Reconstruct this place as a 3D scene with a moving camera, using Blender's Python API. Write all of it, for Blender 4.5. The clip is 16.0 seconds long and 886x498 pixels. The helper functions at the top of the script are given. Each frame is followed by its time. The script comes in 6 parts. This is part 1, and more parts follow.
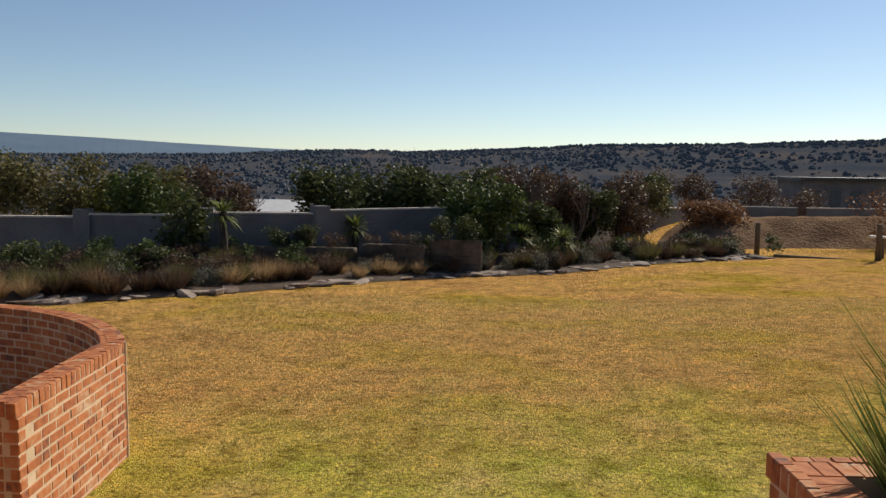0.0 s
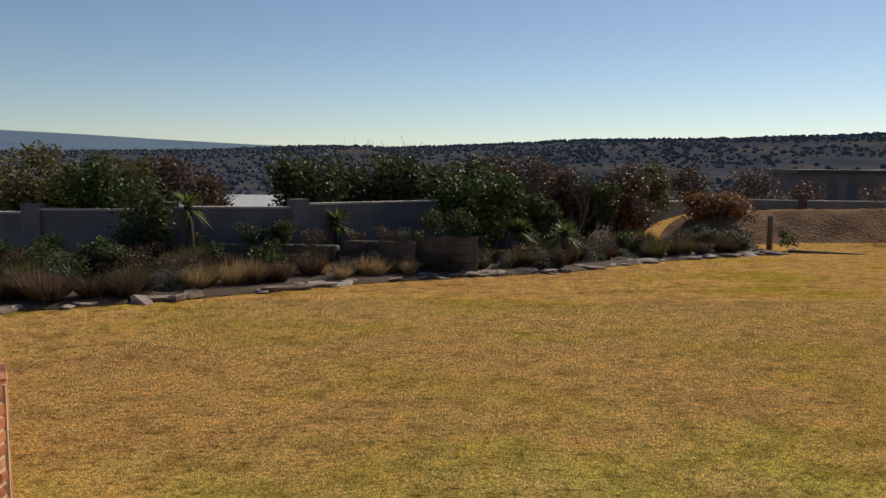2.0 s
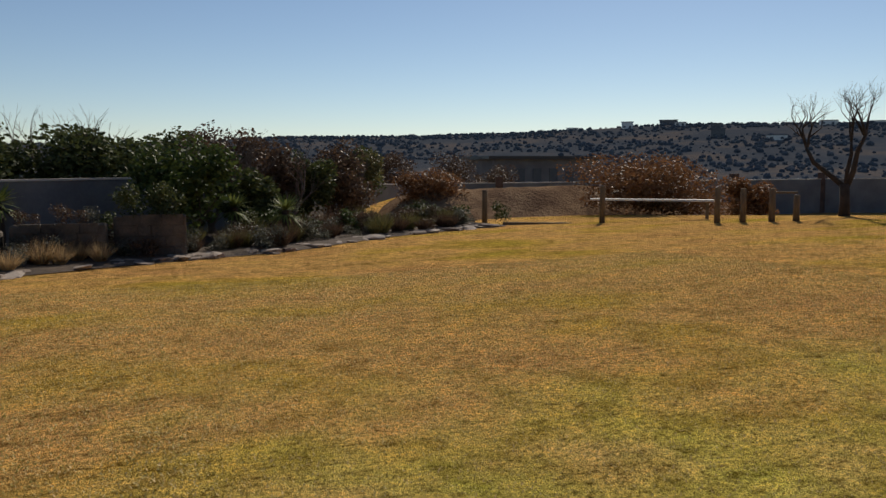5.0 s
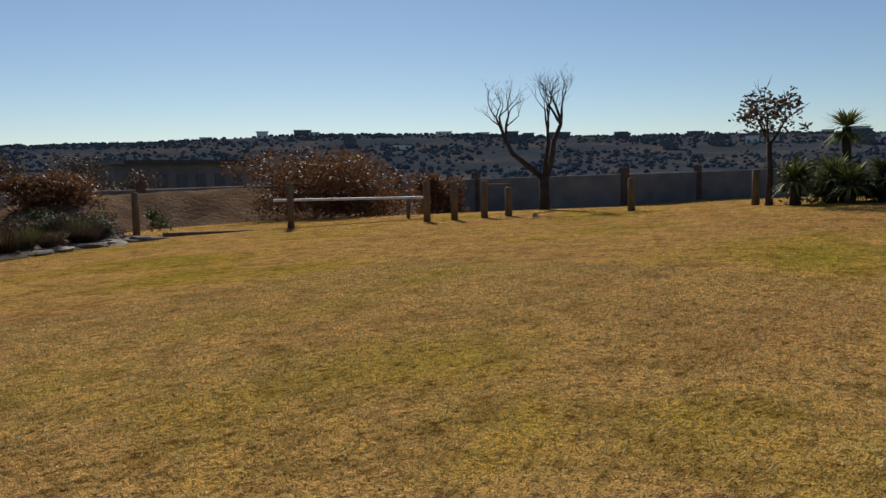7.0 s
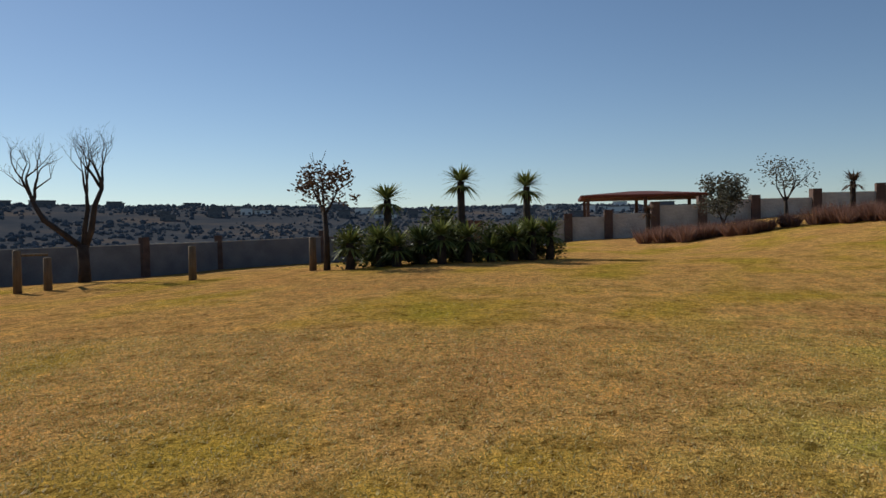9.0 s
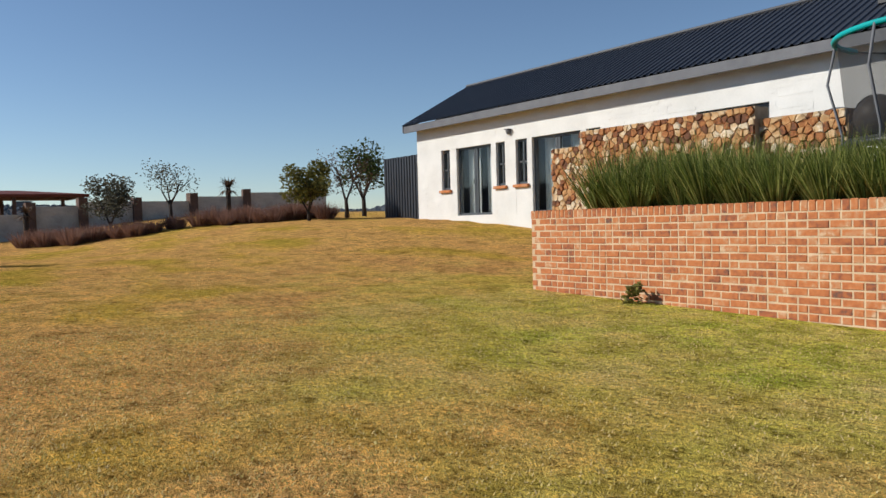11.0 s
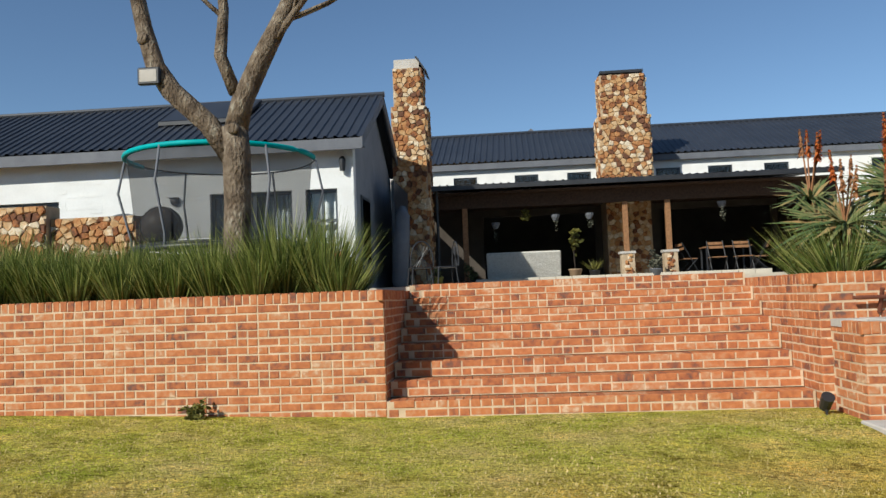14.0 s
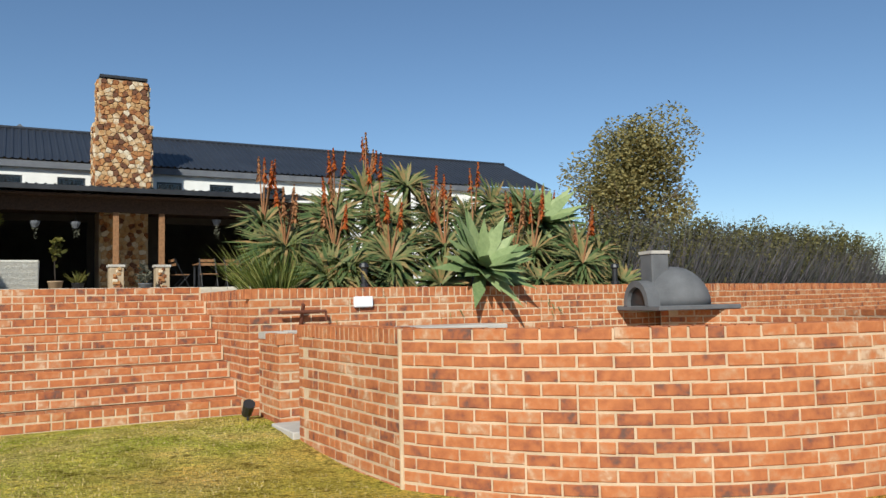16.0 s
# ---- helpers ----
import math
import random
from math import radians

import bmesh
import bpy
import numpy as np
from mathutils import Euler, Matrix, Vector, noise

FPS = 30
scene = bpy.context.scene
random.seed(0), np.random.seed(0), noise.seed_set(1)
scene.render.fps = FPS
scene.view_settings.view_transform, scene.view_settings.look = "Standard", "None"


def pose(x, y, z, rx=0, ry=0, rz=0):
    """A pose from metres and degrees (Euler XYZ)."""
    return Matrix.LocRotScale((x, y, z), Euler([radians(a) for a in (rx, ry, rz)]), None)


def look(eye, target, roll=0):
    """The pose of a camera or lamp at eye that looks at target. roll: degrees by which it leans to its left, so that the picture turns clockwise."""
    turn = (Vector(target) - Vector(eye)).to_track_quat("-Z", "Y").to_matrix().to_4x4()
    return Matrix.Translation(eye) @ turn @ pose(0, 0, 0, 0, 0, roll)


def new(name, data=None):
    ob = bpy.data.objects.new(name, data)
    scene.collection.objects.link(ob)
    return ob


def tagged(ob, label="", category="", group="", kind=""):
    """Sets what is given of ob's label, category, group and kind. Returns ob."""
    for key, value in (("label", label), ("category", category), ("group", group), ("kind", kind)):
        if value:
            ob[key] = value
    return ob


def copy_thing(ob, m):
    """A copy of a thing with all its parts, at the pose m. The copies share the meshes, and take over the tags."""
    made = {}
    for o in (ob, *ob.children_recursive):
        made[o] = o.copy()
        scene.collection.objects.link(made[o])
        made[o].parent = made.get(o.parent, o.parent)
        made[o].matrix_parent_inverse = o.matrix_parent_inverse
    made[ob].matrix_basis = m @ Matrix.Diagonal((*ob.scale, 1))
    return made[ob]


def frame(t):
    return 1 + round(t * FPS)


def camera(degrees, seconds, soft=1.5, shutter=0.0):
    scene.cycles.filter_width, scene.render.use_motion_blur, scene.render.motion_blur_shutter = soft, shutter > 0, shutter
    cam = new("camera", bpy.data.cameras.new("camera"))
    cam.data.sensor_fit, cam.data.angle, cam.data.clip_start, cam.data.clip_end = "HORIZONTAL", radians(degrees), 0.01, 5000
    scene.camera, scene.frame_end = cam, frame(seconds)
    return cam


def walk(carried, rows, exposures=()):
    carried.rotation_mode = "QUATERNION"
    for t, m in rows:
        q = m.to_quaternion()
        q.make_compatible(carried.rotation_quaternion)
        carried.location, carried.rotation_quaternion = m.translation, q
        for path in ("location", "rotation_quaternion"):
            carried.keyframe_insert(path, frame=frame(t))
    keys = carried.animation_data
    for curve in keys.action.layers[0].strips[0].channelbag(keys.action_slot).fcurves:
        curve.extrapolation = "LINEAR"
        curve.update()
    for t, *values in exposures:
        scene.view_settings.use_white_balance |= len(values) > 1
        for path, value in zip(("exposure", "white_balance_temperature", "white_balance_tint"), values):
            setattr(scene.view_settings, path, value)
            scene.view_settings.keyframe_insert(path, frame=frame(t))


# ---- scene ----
cam = camera(58.6, 16.0)
PATH = [
    (0, -1.329, -3.361, 2.516, 1.77, -5.79, -0.74),
    (0.5, -1.382, -2.693, 2.397, 1.68, -5.76, -0.39),
    (1, -1.472, -2.126, 2.409, 1.40, -5.91, -0.44),
    (1.5, -1.520, -1.694, 2.418, 1.28, -6.01, -0.54),
    (2, -1.579, -1.315, 2.341, 0.59, -6.09, -0.55),
    (2.5, -1.612, -1.061, 2.187, 0.23, -6.13, -0.63),
    (3, -1.627, -0.806, 2.033, 0.00, -6.22, -0.68),
    (3.5, -1.659, -0.515, 1.862, -0.25, -6.21, -0.52),
    (4, -1.652, -0.265, 1.723, -0.71, -6.18, -0.28),
    (4.5, -1.632, 0.133, 1.594, -7.12, -6.08, -0.46),
    (5, -1.803, 0.614, 1.642, -21.04, -6.14, 0.08),
    (5.2, -1.817, 0.893, 1.760, -24.96, -6.26, 0.44),
    (7.3, -0.292, 5.567, 1.164, -50.73, -3.94, 0.86),
    (7.5, -0.290, 5.722, 1.190, -53.57, -2.42, 0.96),
    (7.8, -0.330, 5.949, 1.251, -58.58, -1.23, 0.87),
    (8, -0.368, 6.116, 1.174, -62.44, -0.77, 1.17),
    (8.2, -0.384, 6.280, 1.133, -66.14, -0.73, 1.20),
    (10.3, -1.284, 6.947, 1.157, -112.15, -1.71, 1.34),
    (10.5, -1.242, 7.111, 1.175, -116.88, -1.84, 1.49),
    (11, -1.223, 7.551, 1.176, -126.05, -1.94, 1.53),
    (11.5, -1.081, 7.770, 1.167, -134.46, -1.91, 1.68),
    (12, -0.944, 7.929, 1.179, -144.79, -1.41, 1.79),
    (12.5, -0.903, 7.965, 1.188, -154.67, 0.39, 1.84),
    (13, -0.950, 8.018, 1.206, -160.30, 1.95, 1.96),
    (13.5, -1.082, 8.020, 1.190, -166.37, 3.11, 1.97),
    (14, -1.317, 8.036, 1.187, -174.98, 3.57, 2.14),
    (14.5, -1.519, 8.128, 1.206, -181.40, 3.83, 1.99),
    (15, -1.693, 8.254, 1.215, -189.28, 3.81, 1.75),
    (15.5, -1.869, 8.323, 1.195, -198.10, 3.70, 1.63),
    (16, -2.062, 8.328, 1.123, -208.63, 3.81, 1.30),
]
walk(cam, [(t, pose(x, y, z, 90 + pitch, roll, yaw)) for t, x, y, z, yaw, pitch, roll in PATH],
     exposures=[(0, 0.2, 6850, 11), (2.0, -0.05, 6850, 11), (3.5, -0.08, 6850, 11), (5.0, -0.15, 6800, 11), (7.5, -0.25, 6450, 9), (8.2, -0.25, 6450, 9), (10.3, 0.15, 6350, 9), (12.5, 0.25, 6250, 8), (14.5, 0.27, 6100, 4), (16, 0.25, 6100, 4)])

# ---- world, sun, exposure ----
SUN_AZ, SUN_EL = 38.0, 33.0            # degrees from +y towards +x, and above the horizon
world = bpy.data.worlds.new("sky")
scene.world = world
world.use_nodes = True
wn = world.node_tree.nodes
sky = wn.new("ShaderNodeTexSky")
sky.sky_type = "NISHITA"
sky.sun_disc = False
sky.sun_elevation, sky.sun_rotation = radians(SUN_EL), radians(SUN_AZ)
sky.altitude, sky.air_density, sky.dust_density, sky.ozone_density = 1400, 1.0, 0.25, 2.6
wn["Background"].inputs["Strength"].default_value = 0.085
world.node_tree.links.new(sky.outputs["Color"], wn["Background"].inputs["Color"])
sun = new("sun", bpy.data.lights.new("sun", "SUN"))
sun.data.energy, sun.data.angle, sun.data.color = 4.6, radians(0.53), (1.0, 0.93, 0.82)
az, el = radians(SUN_AZ), radians(SUN_EL)
sun.matrix_world = look((0, 0, 30), (-math.sin(az) * math.cos(el), -math.cos(az) * math.cos(el), 30 - math.sin(el)))

# ---- materials ----


def mat(name, low, high, rough=0.8, scale=8.0, fine=60.0, bump=0.3, dist=0.01, metal=0.0, spread=None, stops=None, spec=0.18, stretch=None, through_light=0.0):
    """A procedural surface: two scales of noise between two colours, fine relief; spread: 'object' or 'island' varies piece by piece."""
    m = bpy.data.materials.new(name)
    m.use_nodes = True
    nt = m.node_tree
    n, l = nt.nodes, nt.links
    b = n["Principled BSDF"]
    b.inputs["Roughness"].default_value, b.inputs["Metallic"].default_value = rough, metal
    b.inputs["Specular IOR Level"].default_value = spec
    co = n.new("ShaderNodeTexCoord")
    src = co.outputs["Object"]
    if spread is None or stretch:
        mp = n.new("ShaderNodeMapping")
        mp.inputs["Scale"].default_value = stretch or (1, 1, 1)
        l.new(src, mp.inputs["Vector"])
        src = mp.outputs["Vector"]
    big, small = n.new("ShaderNodeTexNoise"), n.new("ShaderNodeTexNoise")
    big.inputs["Scale"].default_value, small.inputs["Scale"].default_value = scale, fine
    big.inputs["Detail"].default_value = small.inputs["Detail"].default_value = 4
    l.new(src, big.inputs["Vector"])
    l.new(src, small.inputs["Vector"])
    mix = n.new("ShaderNodeMath")
    mix.operation = "MULTIPLY_ADD"
    l.new(small.outputs["Fac"], mix.inputs[0])
    mix.inputs[1].default_value = 0.8 if name.startswith("fired") else 0.45
    if spread:
        g = n.new("ShaderNodeObjectInfo" if spread == "object" else "ShaderNodeNewGeometry")
        half = n.new("ShaderNodeMath")
        half.operation = "MULTIPLY_ADD"
        l.new(g.outputs["Random" if spread == "object" else "Random Per Island"], half.inputs[0])
        half.inputs[1].default_value, half.inputs[2].default_value = (0.4, -0.43) if name.startswith("fired") else (0.85, -0.5) if name.startswith("honey") else (0.55, -0.33)
        place_of, stain = n.new("ShaderNodeNewGeometry"), n.new("ShaderNodeMath")
        l.new(place_of.outputs["Position"], big.inputs["Vector"])
        l.new(place_of.outputs["Position"], small.inputs["Vector"])
        stain.operation = "MULTIPLY_ADD"
        l.new(big.outputs["Fac"], stain.inputs[0])
        stain.inputs[1].default_value = 0.65
        l.new(half.outputs[0], stain.inputs[2])
        l.new(stain.outputs[0], mix.inputs[2])
    else:
        half = n.new("ShaderNodeMath")
        half.operation = "MULTIPLY_ADD"
        l.new(big.outputs["Fac"], half.inputs[0])
        half.inputs[1].default_value, half.inputs[2].default_value = 1.3, -0.38
        l.new(half.outputs[0], mix.inputs[2])
    ramp = n.new("ShaderNodeValToRGB")
    e = ramp.color_ramp.elements
    e[0].position, e[0].color = 0.15, (*low, 1)
    e[1].position, e[1].color = 0.85, (*high, 1)
    for p, c in stops or ():
        e.new(p).color = (*c, 1)
    l.new(mix.outputs[0], ramp.inputs["Fac"])
    l.new(ramp.outputs["Color"], b.inputs["Base Color"])
    if bump:
        bn = n.new("ShaderNodeBump")
        bn.inputs["Strength"].default_value, bn.inputs["Distance"].default_value = bump, dist
        l.new(small.outputs["Fac"], bn.inputs["Height"])
        l.new(bn.outputs["Normal"], b.inputs["Normal"])
    if through_light:
        tr, ms = n.new("ShaderNodeBsdfTranslucent"), n.new("ShaderNodeMixShader")
        ms.inputs["Fac"].default_value = through_light
        l.new(ramp.outputs["Color"], tr.inputs["Color"])
        l.new(b.outputs["BSDF"], ms.inputs[1])
        l.new(tr.outputs["BSDF"], ms.inputs[2])
        l.new(ms.outputs["Shader"], n["Material Output"].inputs["Surface"])
    return m


BRICKS = [(0.26, (0.29, 0.1, 0.05)), (0.4, (0.39, 0.135, 0.055)), (0.58, (0.47, 0.17, 0.065)), (0.74, (0.47, 0.235, 0.12))]
BRICK = mat("fired_clay_brick", (0.15, 0.08, 0.06), (0.56, 0.38, 0.25), 0.85, 5.0, 17, 0.8, 0.008, spread="object", stops=BRICKS)
BRICK_JOINED = mat("fired_clay_brick_joined", (0.15, 0.08, 0.06), (0.56, 0.38, 0.25), 0.85, 5.0, 17, 0.8, 0.008, spread="island", stops=BRICKS)
MORTAR = mat("mortar", (0.45, 0.32, 0.2), (0.66, 0.5, 0.34), 0.95, 5, 90, 0.6, 0.004)
STONE_STOPS = [(0.25, (0.26, 0.10, 0.04)), (0.4, (0.40, 0.19, 0.075)), (0.58, (0.46, 0.28, 0.13)), (0.8, (0.54, 0.4, 0.25))]
STONE = mat("honey_field_stone", (0.13, 0.06, 0.035), (0.62, 0.52, 0.38), 0.85, 5, 22, 0.7, 0.012, spread="object", stops=STONE_STOPS)
STONE_JOINT = mat("sandy_joint", (0.32, 0.23, 0.14), (0.5, 0.39, 0.27), 0.95, 5, 60, 0.6, 0.006)
DARK_STONE = mat("dark_retaining_stone", (0.05, 0.042, 0.036), (0.16, 0.13, 0.1), 0.9, 3, 20, 0.7, 0.02)
ROCK = mat("garden_rock", (0.13, 0.09, 0.07), (0.4, 0.33, 0.27), 0.85, 3, 18, 0.7, 0.02, spread="object")
WHITE = mat("white_painted_brick", (0.61, 0.605, 0.585), (0.73, 0.725, 0.705), 0.75, 1.5, 30, 0.25, 0.006)
# white gable plaster greyed, with its bluish shade put into the colour
GABLE = mat("shade_toned_plaster", (0.2, 0.21, 0.23), (0.27, 0.28, 0.3), 0.8, 2, 40, 0.15, 0.004)
WHITE_SMOOTH = mat("white_plaster", (0.68, 0.66, 0.62), (0.8, 0.78, 0.74), 0.8, 2, 40, 0.1, 0.004)
ROOF = mat("charcoal_roof_sheet", (0.022, 0.025, 0.033), (0.034, 0.038, 0.048), 0.42, 1.2, 30, 0.04, 0.003, spec=0.5)
TRIM = mat("grey_painted_trim", (0.11, 0.115, 0.13), (0.16, 0.165, 0.18), 0.55, 3, 40, 0.08, 0.003)
FRAME = mat("charcoal_window_frame", (0.045, 0.055, 0.065), (0.07, 0.08, 0.09), 0.45, 3, 40, 0.03, 0.002, spec=0.5)
BLACK = mat("black_metal", (0.012, 0.012, 0.014), (0.03, 0.03, 0.033), 0.45, 5, 50, 0.05, 0.002, spec=0.5)
STEEL = mat("galvanised_steel", (0.35, 0.36, 0.37), (0.55, 0.56, 0.57), 0.35, 4, 40, 0.05, 0.002, metal=0.9)
CURTAIN = mat("pale_curtain", (0.62, 0.64, 0.63), (0.74, 0.75, 0.74), 0.9, 2, 50, 0.1, 0.003)
BLIND = mat("white_blind", (0.72, 0.72, 0.72), (0.8, 0.8, 0.8), 0.8, 2, 50, 0.05, 0.003)
# plaster of rooms and veranda, their dimness put into its colour
DARK_ROOM = mat("shade_darkened_plaster", (0.055, 0.045, 0.037), (0.09, 0.075, 0.062), 0.9, 2, 40, 0.1, 0.004)
FLOOR_TILE = mat("pale_paving", (0.42, 0.37, 0.29), (0.58, 0.52, 0.43), 0.85, 2, 30, 0.3, 0.005)
TIMBER = mat("weathered_timber", (0.10, 0.07, 0.045), (0.24, 0.17, 0.10), 0.85, 3, 30, 0.5, 0.008, stretch=(6, 6, 0.7))
# timber at the veranda roof, with the shade there put into its colour
DARK_TIMBER = mat("shade_darkened_timber", (0.03, 0.018, 0.012), (0.075, 0.042, 0.026), 0.7, 3, 30, 0.3, 0.005, stretch=(6, 1, 6))
WARM_TIMBER = mat("oiled_timber", (0.16, 0.075, 0.035), (0.32, 0.17, 0.08), 0.6, 3, 30, 0.3, 0.005, stretch=(6, 1, 6))
BOARD = mat("bleached_board", (0.55, 0.53, 0.5), (0.72, 0.7, 0.66), 0.7, 3, 30, 0.2, 0.005)
FENCE = mat("grey_cement_wall", (0.11, 0.11, 0.115), (0.2, 0.195, 0.195), 0.9, 0.8, 14, 0.4, 0.01)
FENCE_STONE = mat("pale_rough_stone_wall", (0.3, 0.28, 0.25), (0.55, 0.52, 0.47), 0.9, 1.2, 9, 0.8, 0.03)
PILLAR = mat("dark_brick_pillar", (0.07, 0.045, 0.038), (0.14, 0.09, 0.07), 0.9, 3, 20, 0.5, 0.01)
BARK = mat("lichen_bark", (0.05, 0.036, 0.025), (0.4, 0.36, 0.28), 0.9, 9.0, 34, 1.0, 0.05, stops=[(0.4, (0.13, 0.095, 0.065)), (0.62, (0.2, 0.155, 0.11))], stretch=(1, 1, 0.55))
DARK_BARK = mat("dark_bark", (0.03, 0.024, 0.02), (0.08, 0.06, 0.048), 0.9, 4, 25, 0.8, 0.02)
TWIG = mat("bare_twig", (0.10, 0.075, 0.06), (0.2, 0.15, 0.12), 0.9, 4, 25, 0.3, 0.01)
TEAL = mat("teal_foam", (0.0, 0.26, 0.27), (0.01, 0.36, 0.36), 0.6, 4, 40, 0.1, 0.004)
RUBBER = mat("dark_ball", (0.05, 0.04, 0.035), (0.085, 0.07, 0.06), 0.5, 5, 40, 0.08, 0.003)
WICKER = mat("white_wicker", (0.46, 0.43, 0.38), (0.62, 0.6, 0.55), 0.8, 20, 90, 0.9, 0.01)
CONCRETE = mat("cement", (0.38, 0.35, 0.31), (0.54, 0.5, 0.45), 0.9, 3, 40, 0.4, 0.005)
OVEN = mat("grey_oven_coat", (0.095, 0.095, 0.1), (0.15, 0.15, 0.155), 0.8, 4, 60, 0.3, 0.004)
CLAY = mat("terracotta", (0.3, 0.2, 0.12), (0.42, 0.3, 0.2), 0.8, 6, 50, 0.2, 0.004)
SOIL = mat("garden_soil", (0.05, 0.036, 0.026), (0.12, 0.085, 0.06), 0.95, 3, 25, 0.8, 0.03)
RUST = mat("rusty_steel", (0.09, 0.03, 0.018), (0.19, 0.07, 0.04), 0.7, 6, 50, 0.3, 0.004)
PERGOLA = mat("red_brown_roof", (0.10, 0.03, 0.022), (0.16, 0.05, 0.035), 0.7, 3, 30, 0.2, 0.005)


def leafy(name, low, high, mid=None, light=0.25, rough=0.6):
    return mat(name, low, high, rough, 6, 30, 0, 0.01, spread="island", stops=mid, through_light=light)


L_DARK = leafy("dark_evergreen_leaf", (0.03, 0.042, 0.016), (0.12, 0.135, 0.045))
L_OLIVE = leafy("olive_leaf", (0.065, 0.065, 0.024), (0.23, 0.2, 0.075))
L_GUM = leafy("gum_leaf", (0.13, 0.12, 0.045), (0.42, 0.35, 0.14), light=0.35)
L_MID = leafy("green_leaf", (0.025, 0.045, 0.012), (0.1, 0.13, 0.035))
L_YELLOW = leafy("yellowing_leaf", (0.07, 0.075, 0.02), (0.22, 0.2, 0.05))
L_RUST = leafy("rust_leaf", (0.12, 0.055, 0.025), (0.3, 0.15, 0.065))
L_BROWN = leafy("dry_brown_leaf", (0.055, 0.035, 0.024), (0.15, 0.095, 0.06))
L_STRAW = leafy("straw_blade", (0.26, 0.17, 0.08), (0.56, 0.39, 0.2), light=0.4)
L_GREY = leafy("grey_green_leaf", (0.06, 0.062, 0.045), (0.17, 0.165, 0.12))
L_RESTIO = leafy("strappy_green_blade", (0.03, 0.05, 0.01), (0.38, 0.38, 0.12), mid=[(0.45, (0.12, 0.16, 0.03))], light=0.3)
L_ALOE = leafy("aloe_leaf", (0.05, 0.085, 0.03), (0.38, 0.23, 0.1), mid=[(0.38, (0.1, 0.14, 0.05)), (0.62, (0.2, 0.2, 0.08))], light=0.22, rough=0.5)
L_AGAVE = leafy("agave_leaf", (0.1, 0.16, 0.06), (0.32, 0.38, 0.17), light=0.12, rough=0.5)
L_YUCCA = leafy("yucca_blade", (0.06, 0.085, 0.02), (0.26, 0.29, 0.085))
L_FLOWER = leafy("red_orange_flower", (0.30, 0.05, 0.015), (0.55, 0.16, 0.035), light=0.3)
L_STALK = leafy("faded_flower_stalk", (0.24, 0.11, 0.05), (0.42, 0.2, 0.09), light=0.2)
L_LAVENDER = leafy("lavender_spike", (0.05, 0.06, 0.035), (0.17, 0.145, 0.17), light=0.2)
L_PINKGRASS = leafy("dry_pink_grass", (0.14, 0.065, 0.045), (0.34, 0.2, 0.15), light=0.35)


def glass(name, tint=(0.8, 0.85, 0.86), alpha=0.75):
    m = bpy.data.materials.new(name)
    m.use_nodes = True
    n, l = m.node_tree.nodes, m.node_tree.links
    t, g, mix, fr = n.new("ShaderNodeBsdfTransparent"), n.new("ShaderNodeBsdfGlossy"), n.new("ShaderNodeMixShader"), n.new("ShaderNodeFresnel")
    t.inputs["Color"].default_value = (*tint, 1)
    g.inputs["Roughness"].default_value = 0.03
    fr.inputs["IOR"].default_value = alpha * 2.2
    l.new(fr.outputs["Fac"], mix.inputs["Fac"])
    l.new(t.outputs["BSDF"], mix.inputs[1])
    l.new(g.outputs["BSDF"], mix.inputs[2])
    l.new(mix.outputs["Shader"], n["Material Output"].inputs["Surface"])
    return m


GLASS = glass("window_glass")


def netting():
    m = bpy.data.materials.new("safety_net")
    m.use_nodes = True
    n, l = m.node_tree.nodes, m.node_tree.links
    t, d, mix = n.new("ShaderNodeBsdfTransparent"), n.new("ShaderNodeBsdfDiffuse"), n.new("ShaderNodeMixShader")
    d.inputs["Color"].default_value = (0.035, 0.037, 0.04, 1)
    mix.inputs["Fac"].default_value = 0.45
    l.new(t.outputs["BSDF"], mix.inputs[1])
    l.new(d.outputs["BSDF"], mix.inputs[2])
    l.new(mix.outputs["Shader"], n["Material Output"].inputs["Surface"])
    return m


NET = netting()


